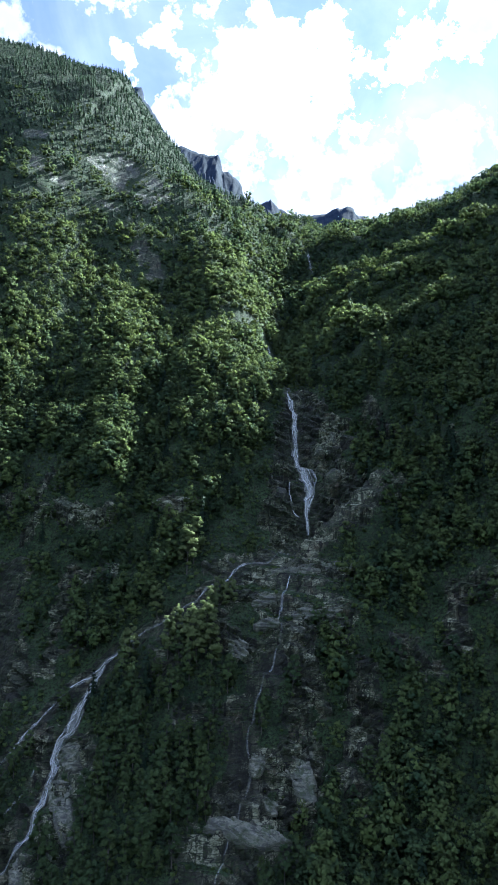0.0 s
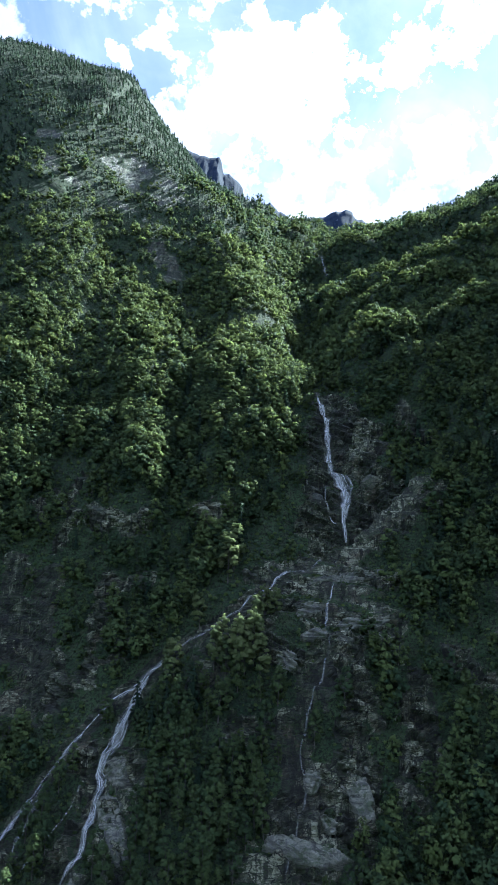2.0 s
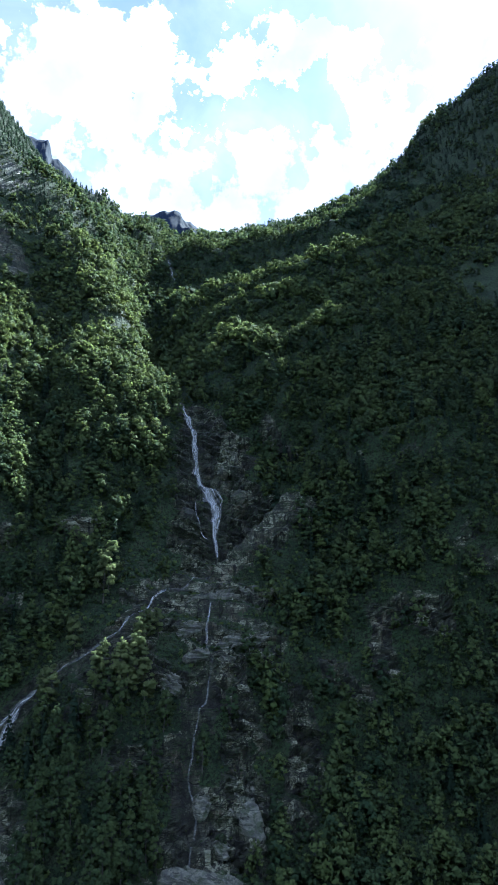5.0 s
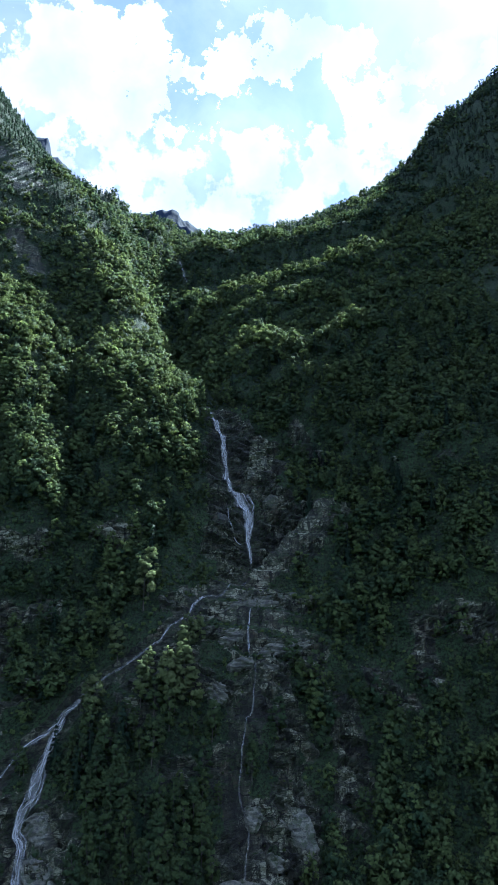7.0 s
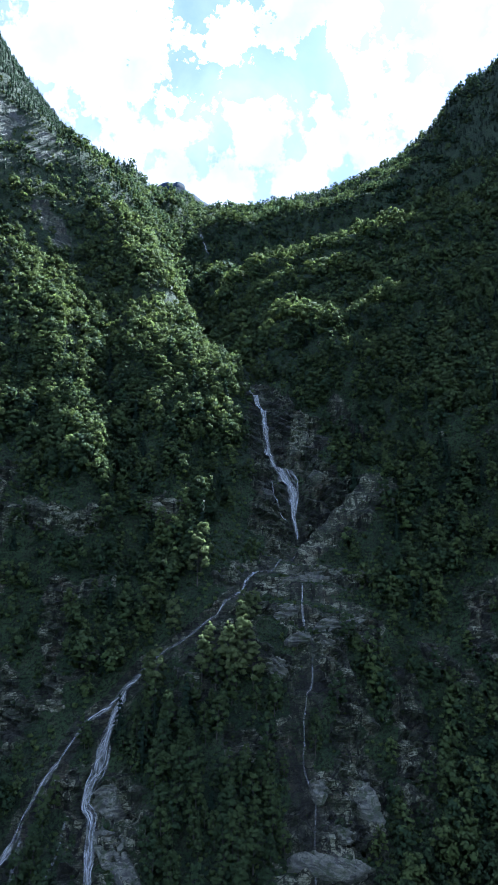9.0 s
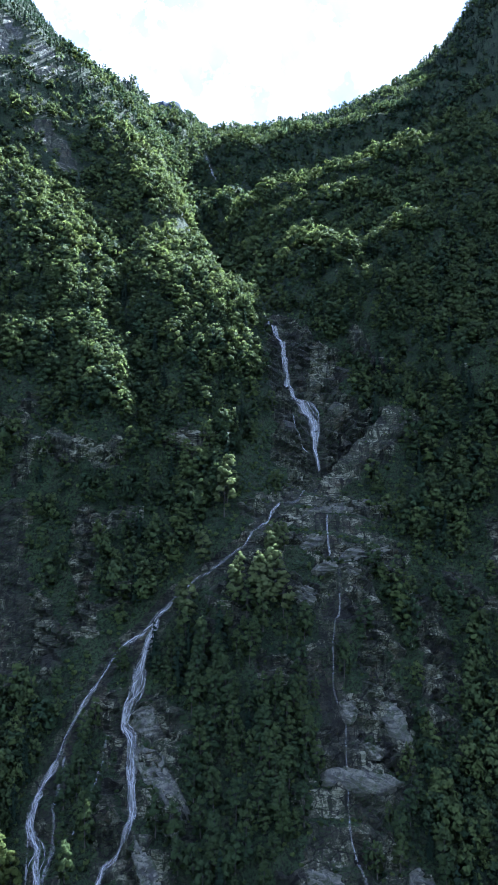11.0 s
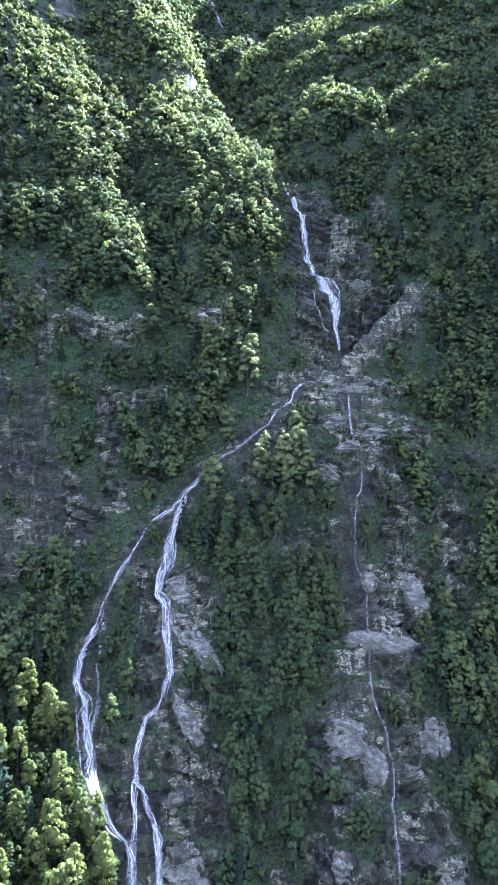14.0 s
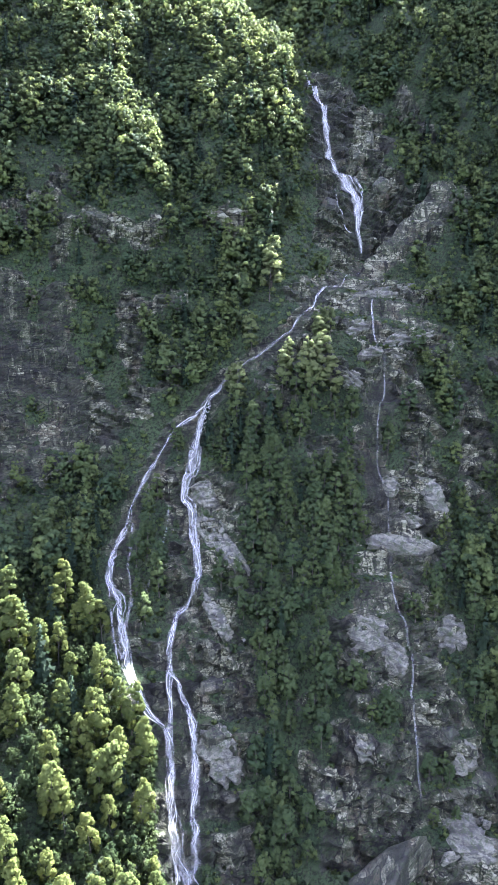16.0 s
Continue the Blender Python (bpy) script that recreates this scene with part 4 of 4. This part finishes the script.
# (x, y, (width, depth, height), turn, tip, lean)
PALE_LEDGES = [(27, 378, (44, 7, 5), 4, 19, 6), (8, 359, (15, 6, 7), 0, 19, 10), (27, 356, (17, 6, 7), 8, 7, -1), (40, 354, (15, 5, 5), 2, 9, -3),
               (8, 345, (13, 5, 6), 2, 17, 2), (23, 346, (11, 5, 4.5), -6, 15, 8), (-4, 336, (14, 6, 8), -5, 13, -3), (3, 309, (8, 6, 10), 7, 6, 0),
               (0, 288, (34, 9, 10), 7, 12, -8), (9, 298, (8, 5, 6), 5, 19, 10), (23, 305, (14, 8, 22), 7, 11, 5), (-26, 262, (22, 10, 14), 8, 14, 9),
               (-20, 254, (12, 8, 14), 2, 8, -1), (8, 260, (14, 8, 13), 2, 10, 4), (-42, 233, (7, 5, 9), -2, 19, -6), (-3, 230, (10, 7, 11), 3, 7, -8),
               (-12, 211, (25, 10, 14), 0, 12, 0), (-75, 306, (13, 8, 34), 0, 17, 6), (-76, 323, (12, 8, 13), -2, 19, 8), (-83, 278, (9, 6, 22), -3, 8, -6), (-91, 245, (14, 8, 19), 2, 18, 9)]
DARK_BLOCKS = [(52, 428, (13, 10, 17), 15, 4, 3), (45, 447, (9, 8, 14), -10, 0, 2), (55, 452, (8, 7, 18), 5, 2, -4), (18, 424, (14, 9, 18), 8, 0, 0),
               (-92, 285, (12, 7, 12), 8, 14, 4), (-90, 262, (12, 8, 7), 10, 12, -4), (-92, 248, (14, 8, 12), 4, 10, 3),
               (-84, 285, (7, 5, 10), -6, 12, 8), (-46, 211, (54, 18, 40), 14, 30, -24), (-4, 206, (22, 12, 7), -10, 16, 8), (2, 225, (14, 9, 8), 14, 10, 6),
               (-58, 228, (12, 8, 7), -12, 14, 10), (-40, 234, (9, 7, 8), 8, 8, -10), (-6, 236, (12, 9, 10), 0, 8, 5)]


def off_rocks(x, y):
    """True where no ledge or block lies, nor the place just below one."""
    free = np.ones(len(x), bool)
    for rx, ry, (wide, deep, tall), *_ in PALE_LEDGES + DARK_BLOCKS:
        free &= (np.abs(x - rx) > wide * 0.5 + 1.0) | (y > ry + 3) | (y < ry - deep * 0.5 - 5)
    return free


def trees_at(x0, x1, y0, y1, gap, seed, thin=1.0):
    x, y, r = spread(x0, x1, y0, y1, gap, seed)
    z = height(x, y)
    keep = r.uniform(0, 1, len(x)) < wooded(x, y, z) * thin
    keep &= (x > -0.37 * y - 62) & (x < 0.78 * y - 60)      # the valley head's two flanks
    keep &= height(x, y + 25) > z - 14                         # not down the far side of the ridges
    keep &= off_rocks(x, y)
    for line, clear in STREAMS:
        for (ax, ay), (bx, by) in zip(line[:-1], line[1:]):
            dx, dy = bx - ax, by - ay
            t = np.clip(((x - ax) * dx + (y - ay) * dy) / (dx * dx + dy * dy), 0, 1)
            keep &= np.hypot(x - ax - t * dx, y - ay - t * dy) > clear
    return x[keep], y[keep], z[keep], r

# ---------------------------------------------------------------- running water


def resample(line, gap):
    """Points every gap metres along a plan line laid on the slope, rounded at the bends."""
    p = np.array([(x, y, float(height(x, y))) for x, y in line], float)
    q = [p[0]]
    for a, b in zip(p[:-1], p[1:]):
        k = max(1, int(np.linalg.norm(b - a) / gap))
        q += [a + (b - a) * (i + 1) / k for i in range(k)]
    q = np.array(q)
    for _ in range(5):
        q[1:-1, :2] = 0.5 * q[1:-1, :2] + 0.25 * (q[:-2, :2] + q[2:, :2])
    return q[:, :2]


def strand(line, width, offset, sway, lift, seed, material=WATER, least=0.45, shape=None):
    """One ribbon of falling water, lying on the rock. shape: (share of the way, spread) pairs by which it widens and strays."""
    r = np.random.default_rng(seed)
    c = resample(line, 1.0)
    n = len(c)
    along = np.gradient(c, axis=0)
    z = height(c[:, 0], c[:, 1])
    run = np.concatenate([[0], np.cumsum(np.linalg.norm(np.diff(np.column_stack([c, z]), axis=0), axis=1))])
    side = np.column_stack([-along[:, 1], along[:, 0]])
    side /= np.linalg.norm(side, axis=1)[:, None] + 1e-9
    ph = r.uniform(0, 60)
    wide = np.interp(run / run[-1], *zip(*shape)) if shape else np.ones(n)
    drift = (offset * (0.55 + 0.45 * vnoise(run / 14 + ph, run * 0, run * 0, 3)) + sway * vnoise(run / 5 + ph, run * 0 + 7, run * 0, 5)) * wide
    w = width * (0.7 + 0.5 * vnoise(run / 6 + ph, run * 0 + 3, run * 0, 4)) * (0.35 + 0.65 * wide)
    w *= np.minimum(1, np.minimum(np.arange(n) + 0.6, np.arange(n)[::-1] + 0.6) / 3)
    across = np.array([-1, -0.55, 0, 0.55, 1])
    px = c[:, 0, None] + side[:, 0, None] * (drift[:, None] + w[:, None] * across)
    py = c[:, 1, None] + side[:, 1, None] * (drift[:, None] + w[:, None] * across)
    pz = height(px, py)
    pz = np.maximum(pz, smooth(pz, 2, 0)) + lift + 0.25 * (1 - across ** 2)[None, :] * np.minimum(w, 1)[:, None]
    py = py - lift * 0.8
    v = np.stack([px, py, pz], 2).reshape(-1, 3)
    cell_ = (np.arange(n - 1)[:, None] * 5 + np.arange(4)[None, :]).ravel()
    f = np.stack([cell_, cell_ + 1, cell_ + 6, cell_ + 5], 1)
    flow = np.stack([np.broadcast_to(w[:, None] * across, px.shape) + ph, np.broadcast_to(run[:, None], px.shape), np.full(px.shape, ph)], 2).reshape(-1, 3)
    whole = least + (1 - least) * step(-0.35, 0.35, vnoise(run / 8 + ph, run * 0, run * 0 + 5, 6))
    body = (np.array([0.0, 0.85, 1.0, 0.85, 0.0])[None, :] * whole[:, None]).ravel()
    return mesh_of("strand", v, f, material, False, {"body": body}, {"flow": flow})


def waterfall(name, line, width, strands, label, seed, material=WATER, shape=None):
    """A fall or cascade: a broken sheet and many thinner strands that part and meet again."""
    root = new(name)
    least = 0.08 if material is THIN_WATER else 0.3
    part("strand", strand(line, width * (0.55 if shape else 0.62), 0, width * 0.4 + 0.3, 0.6, seed, material, least, shape), root)
    part("strand", strand(line, width * 0.95, 0, width * 0.2, 0.5, seed + 5, THIN_WATER, 0.25, shape), root)
    r = np.random.default_rng(seed)
    for k in range(strands):
        a, b = sorted(r.uniform(0, len(line) - 1, 2))
        a, b = max(0, int(a - 1)), min(len(line), int(b + 3))
        if b - a < 2 or shape:
            a, b = 0, len(line)
        part("strand", strand(line[a:b], width * r.uniform(0.10, 0.24), r.uniform(-1, 1) * width * 1.1, width * 0.35, 0.75 + 0.05 * k, seed + 10 + k, material, least, shape), root)
    return tagged(root, label, "waterfall")


waterfall("waterfall", MAIN_FALL[:5], 3.3, 13, "tall white waterfall dropping from the hanging valley", 201, WATER, [(0, 0.25), (0.2, 0.75), (0.6, 0.95), (1, 1.05)])
waterfall("waterfall", MAIN_FALL[4:], 4.4, 16, "white waterfall fanning out over a dark rock step", 202, WATER, [(0, 0.5), (0.25, 1.0), (0.55, 1.0), (0.72, 0.4), (0.85, 0.2), (1, 0.2)])
waterfall("waterfall", SIDE_VEIL, 0.6, 3, "thin white veil of water beside the main fall", 203)
waterfall("trickle", FAR_VEIL, 0.4, 2, "faint white trickle on the rock beside the fall", 219, THIN_WATER)
waterfall("cascade", MID_CASCADE[:9], 0.6, 5, "narrow white stream running slantwise down bare rock", 204)
waterfall("cascade", MID_CASCADE[8:], 2.6, 12, "white cascade sliding down a steep dark cliff", 205, WATER, [(0, 0.4), (0.15, 0.8), (0.3, 1.4), (0.4, 0.8), (1, 0.7)])
waterfall("cascade", LOWER_CASCADE, 1.6, 6, "slender white cascade over dark wet rock", 206)
waterfall("cascade", LOWER_VEIL, 2.2, 8, "thin veils of white water over dark slabs", 207)
waterfall("cascade", LEFT_CASCADE[:7], 1.1, 4, "white stream breaking between bushes on the cliff", 208)
waterfall("cascade", LEFT_CASCADE[6:15], 2.6, 10, "braided white cascade beside sunlit trees", 209, WATER, [(0, 0.5), (0.2, 0.8), (0.45, 1.0), (0.55, 1.3), (0.75, 0.9), (1, 0.5)])
waterfall("cascade", LEFT_CASCADE[14:], 2.6, 8, "white cascade plunging down the lower cliff", 210, WATER, [(0, 0.6), (0.6, 0.9), (1, 1.9)])
waterfall("cascade", LEFT_VEIL, 1.1, 3, "faint white water veil on dark rock", 211, THIN_WATER)
waterfall("cascade", THIN_VEIL, 0.6, 3, "thin white trickle over mossy rock", 212, THIN_WATER)
waterfall("trickle", RIGHT_TRICKLE[:3], 0.8, 2, "short white chute between pale ledges", 213)
waterfall("trickle", RIGHT_TRICKLE[2:10], 0.5, 3, "thin white trickle on smooth grey slabs", 214, THIN_WATER)
waterfall("trickle", RIGHT_TRICKLE[9:], 0.55, 4, "thin white trickle in a dark rocky chute", 215, THIN_WATER)
waterfall("cascade", UPPER_STREAM[:4], 2.2, 6, "white stream dropping in short steps between trees", 216)
waterfall("cascade", UPPER_STREAM[3:], 0.9, 2, "stream running to the lip of the waterfall", 217, THIN_WATER)
waterfall("cascade", TOP_STREAM, 2.2, 4, "distant white cascade near the pass", 218)

NEAR_FAR = [broad_crown(13, 10.5, 92, 0.95, 90 + k, clumps=10) for k in range(7)]
FAR_BROAD = [broad_crown(13, 11, 48, 1.25, 100 + k, clumps=8) for k in range(7)]
FAR_SPRUCE = [spruce_crown(15, 6.6, 26, 1.15, 120 + k) for k in range(5)]
MID_BROAD = [broad_crown(15, 9.0, 250, 0.58, 140 + k, clumps=18, point=0.3) for k in range(8)]
MID_SPRUCE = [spruce_crown(18, 6, 220, 0.7, 160 + k) for k in range(3)]
BUSH = [broad_crown(2.8, 4.2, 13, 0.58, 180 + k, 0.0, clumps=1) for k in range(6)]

# the far slopes, thinning to spruce on the heights
x, y, z, r = trees_at(-460, 680, 520, 1230, 8.7, 71)
needles = r.uniform(0, 1, len(x)) < np.where(z > 400, 0.3, 0.05) + 0.45 * step(430, 580, z) + 0.35 * step(60, -40, x) * step(300, 400, z)
size = 0.58 + 0.55 * r.uniform(0, 1, len(x)) ** 1.5 + 0.35 * step(-0.2, 0.5, vnoise(x / 40, y / 40, z * 0, 63))
high = y > 740
for rows, crowns, seed, label in ((~needles & ~high, NEAR_FAR, 72, "deciduous forest on the shoulders above the gorge"), (~needles & high, FAR_BROAD, 74, "dense deciduous mountain forest on the upper slopes")):
    forest("forest", crowns, (x[rows], y[rows], z[rows], size[rows]), LEAF, label, seed)
x1, y1, z1, r = trees_at(-480, 60, 760, 1230, 8.5, 79)
keep = (z1 > 520) & (r.uniform(0, 1, len(x1)) < 0.55 * step(-0.5, 0.2, fbm(x1 / 40, y1 / 40, z1 / 40, 2, 66)))
x1, y1, z1 = np.concatenate([x[needles], x1[keep]]), np.concatenate([y[needles], y1[keep]]), np.concatenate([z[needles], z1[keep]])
forest("spruce_forest", FAR_SPRUCE, (x1, y1, z1, r.uniform(0.35, 1.0, len(x1))), NEEDLE, "dark spruce forest along the high ridges", 73)

# the steep faces of the stepped flank
x, y, z, r = trees_at(60, 380, 390, 700, 6.2, 89, 1.3)
steep = (height(x, y + 4) - height(x, y - 4) > 9.5) & (r.uniform(0, 1, len(x)) < 0.75)
forest("forest", NEAR_FAR, (x[steep], y[steep], z[steep], r.uniform(0.45, 1.0, steep.sum())), LEAF, "dense broadleaf forest clinging to the steep faces", 91)

LONE = [(-33, 372), (-30, 378), (-12, 353), (-15, 350), (-19, 345), (-23, 337), (-24, 332), (-60, 346), (-57, 343), (-35, 340), (-38, 337), (-46, 358), (-20, 335), (-17, 330), (-8, 354), (-27, 336)]

# the middle slope
x, y, z, r = trees_at(-270, 270, 205, 520, 5.9, 75)
open_side = np.ones(len(x), bool)
for a, b in LONE:      # open to the sun
    open_side &= line_distance(x, y, [(a + 1, b + 1), (a + 60, b + 60)]) > 6
x, y, z = x[open_side], y[open_side], z[open_side]
needles = r.uniform(0, 1, len(x)) < 0.05
size = 0.42 + 0.75 * r.uniform(0, 1, len(x)) ** 1.3 + 0.35 * step(-0.2, 0.5, vnoise(x / 22, y / 22, z * 0, 64))
near = (y < 350) & (x > -112) & (x < 20) & ~needles
pick = np.zeros(len(x), bool)
pick[np.nonzero(near)[0][:290]] = True
rest = ~needles & ~pick
grove = (x > -190) & (x < -112) & (y < 300)
rest &= ~grove
forest("forest", MID_BROAD, (x[rest], y[rest], z[rest], size[rest]), LEAF, "dense broadleaf forest on the steep gorge sides", 76)
forest("spruce_forest", MID_SPRUCE, (x[needles], y[needles], z[needles], size[needles]), NEEDLE, "scattered spruces among the broadleaf trees", 77)


def plant(models, spots, scale, seed, group):
    """Single trees: the models stand at the first places, copies at the rest."""
    r = np.random.default_rng(seed)
    for k, (px, py, pz) in enumerate(spots):
        m = pose(px, py, pz, r.normal(0, 2), r.normal(0, 2), r.uniform(0, 360))
        ob = models[k % len(models)]
        if k >= len(models):
            ob = copy_thing(ob, m)
        s = scale * (0.55 + 0.75 * r.uniform() ** 0.8)
        ob.matrix_world = m @ Matrix.Diagonal((s * r.uniform(0.85, 1.1), s * r.uniform(0.85, 1.1), s, 1))
        tagged(ob, group=group)


models = [tree_thing("broadleaf_tree", broad_crown(15, 8.2, 900, 0.36, 500 + k, clumps=32, point=0.4), 15, 0.24, LEAF, "dark green broadleaf tree rooted on the cliff", "tree", 520 + k) for k in range(5)]
plant(models, list(zip(x[pick], y[pick], z[pick])), 0.95, 530, "trees between the cascades")

# the sunlit grove below the left cascade
gx1, gy1, gr = spread(-190, -113, 196, 296, 12.6, 81)
gz1 = height(gx1, gy1)
keep = np.ones(len(gx1), bool)
for line, clear in STREAMS:
    keep &= line_distance(gx1, gy1, line) > clear + 1.5
keep &= gx1 < -115.5 + 0.05 * (240 - gy1)
gx1, gy1, gz1 = gx1[keep][:290], gy1[keep][:290], gz1[keep][:290]
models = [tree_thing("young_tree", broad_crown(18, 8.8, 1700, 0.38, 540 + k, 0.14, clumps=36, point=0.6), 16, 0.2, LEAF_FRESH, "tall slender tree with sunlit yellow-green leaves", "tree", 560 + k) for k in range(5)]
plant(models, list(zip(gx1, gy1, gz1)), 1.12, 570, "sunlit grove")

# the wood that they rise from, its leaf colour darkened to stand for shade
hx1, hy1, hr = spread(-215, -110, 185, 305, 5.4, 83)
keep = np.ones(len(hx1), bool)
for line, clear in STREAMS:
    keep &= line_distance(hx1, hy1, line) > clear + 0.5
keep &= hx1 < -113 + 0.05 * (240 - hy1)
hx1, hy1 = hx1[keep], hy1[keep]
forest("forest", MID_BROAD, (hx1, hy1, height(hx1, hy1), hr.uniform(0.4, 0.78, len(hx1))), LEAF_SHADED, "dark green broadleaf wood beside the left cascade", 84)

# single trees on the ledges, sunlight put into their pale leaf colour
models = [tree_thing("ledge_tree", broad_crown(15, 7, 1300, 0.34, 580 + k, 0.15, clumps=26, point=0.4), 13, 0.18, LEAF_SUN_PALED, "pale green sunlit tree standing on a rock ledge", "tree", 590 + k) for k in range(3)]
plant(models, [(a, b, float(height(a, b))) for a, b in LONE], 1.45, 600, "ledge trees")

# undergrowth
for x0, x1, y0, y1, gap, big, seed in ((-200, 200, 205, 420, 2.3, 1.15, 85), (-230, 240, 420, 560, 3.6, 1.3, 87), (-420, 330, 560, 900, 8.5, 2.2, 88)):
    x, y, r = spread(x0, x1, y0, y1, gap, seed)
    z = height(x, y)
    keep = r.uniform(0, 1, len(x)) < 1.0 * (1.1 - sample(BARE, x, y))
    keep &= (x > -0.37 * y - 62) & (x < 0.78 * y - 60)
    for line, clear in STREAMS:
        keep &= line_distance(x, y, line) > clear
    x, y, z = x[keep], y[keep], z[keep]
    forest("undergrowth", BUSH, (x, y, z - 0.4, r.uniform(0.3, 1.3, len(x)) * big * (1 - 0.5 * sample(BARE, x, y))), LEAF, "low green bushes and ferns between the trees", seed + 1, "undergrowth")

# ---------------------------------------------------------------- ledges, slabs and boulders


def boulder(wide, deep, tall, seed, cuts=24, rough=0.05, n=13):
    """A fractured block: a rounded box cut by joint planes, with a worn, pitted skin."""
    r = np.random.default_rng(seed)
    g = np.linspace(-1, 1, n + 1)
    a, b = np.meshgrid(g, g, indexing="ij")
    vs, fs, o = [], [], 0
    for axis in range(3):
        for sign in (-1, 1):
            p = np.zeros((n + 1, n + 1, 3))
            p[..., axis], p[..., (axis + 1) % 3], p[..., (axis + 2) % 3] = sign, a * sign, b
            vs.append(p.reshape(-1, 3))
            c = (np.arange(n)[:, None] * (n + 1) + np.arange(n)[None, :]).ravel() + o
            fs.append(np.stack([c, c + n + 1, c + n + 2, c + 1], 1))
            o += (n + 1) ** 2
    v, f = np.concatenate(vs), np.concatenate(fs)
    v, back = np.unique(np.round(v, 5), axis=0, return_inverse=True)      # weld the six sides
    f = back.ravel()[f]
    ball = v / np.linalg.norm(v, axis=1)[:, None]
    v = v * 0.82 + ball * 0.22
    for _ in range(cuts):
        d = r.normal(0, 1, 3)
        d /= np.linalg.norm(d)
        over = v @ d - r.uniform(0.6, 1.0)
        v = v - np.clip(over, 0, None)[:, None] * d
    ph = r.uniform(0, 90)
    v = v * (1 + rough * fbm(v[:, 0] * 2.2 + ph, v[:, 1] * 2.2, v[:, 2] * 2.2, 3, seed)[:, None])
    return v * np.array([wide, deep, tall]) * 0.5, f


def rock_thing(name, x, y, size, turn, material, label, seed, sink=0.35, tip=0, lean=0):
    """A block or slab set into the slope."""
    wide, deep, tall = size
    ob = new(name, mesh_of(name, *boulder(wide, deep, tall, seed), material, True))
    z = float(height(x, y))
    ob.matrix_world = pose(x, y, z + tall * (0.5 - sink), tip, lean, turn)
    return tagged(ob, label, "rock", group="rocks of the gorge")


def rock_slab(x, y, size, lean, seed):
    """A bared slab of the mountain itself: a broken sheet that follows the slope, cut off along joints, its rim let into the ground."""
    wide, _, tall = size
    tall = tall * 1.25
    r = np.random.default_rng(seed)
    reach = max(2.0, tall * 0.3)
    gx_ = float(height(x + wide * 0.3, y) - height(x - wide * 0.3, y)) / (wide * 0.6)
    gy_ = float(height(x, y + reach) - height(x, y - reach)) / (2 * reach)
    out = np.array([-gx_, -gy_, 1.0]) / np.sqrt(1 + gx_ ** 2 + gy_ ** 2)
    right = np.cross((0, 1, 0), out)
    right /= np.linalg.norm(right)
    up = np.cross(out, right)
    a = radians(lean)
    right, up = right * np.cos(a) + up * np.sin(a), up * np.cos(a) - right * np.sin(a)
    n = 26
    u, v = np.meshgrid(np.linspace(-1, 1, n), np.linspace(-1, 1, n), indexing="ij")
    rim = np.minimum(1 - np.abs(u), 1 - np.abs(v))
    for _ in range(9):
        q = r.uniform(0, 2 * np.pi)
        rim = np.minimum(rim, r.uniform(0.62, 1.0) - np.cos(q) * u - np.sin(q) * v)
    rim = rim + 0.22 * fbm(u * 2.3 + seed, v * 2.3, u * 0, 4, seed)
    crack = (v * tall * 0.5 + 0.25 * u * wide + 1.2 * fbm(u * 2, v * 2, u * 0 + seed, 2, seed + 1)) / 3.4
    tread = crack - np.floor(crack)
    p = np.array([x, y, float(height(x, y))]) + u[..., None] * right * wide * 0.5 + v[..., None] * up * tall * 0.5
    gap = np.clip((height(p[..., 0], p[..., 1]) - p[..., 2]) * out[2], -6, 6)
    proud = 0.5 * gap + 1.6 + 2.0 * (step(0, 0.12, tread) - tread) + 0.3 * fbm(u * 5, v * 5, u * 0 + seed, 3, seed + 2)
    proud = np.maximum(proud, gap + 0.35)
    p = p + out * np.where(rim > 0, gap + (proud - gap) * step(0, 0.05, rim), gap - 1.6)[..., None]
    c = (np.arange(n - 1)[:, None] * n + np.arange(n - 1)[None, :]).ravel()
    f = np.stack([c, c + n, c + n + 1, c + 1], 1)[(rim.ravel()[c] > -0.25)]
    ob = new("rock_ledge", mesh_of("rock_ledge", p.reshape(-1, 3), f, ROCK_PALE, True))
    return tagged(ob, "pale grey water-worn rock ledge on the cliff", "rock", group="rocks of the gorge")


for k, (x, y, size, turn, tip, lean) in enumerate(PALE_LEDGES):
    rock_slab(x, y, size, lean, 300 + k)
for k, (x, y, size, turn, tip, lean) in enumerate(DARK_BLOCKS):
    rock_thing("rock_block", x, y, size, turn, ROCK_DARK, "dark grey fractured rock block in the cliff", 340 + k, 0.6, tip, lean)
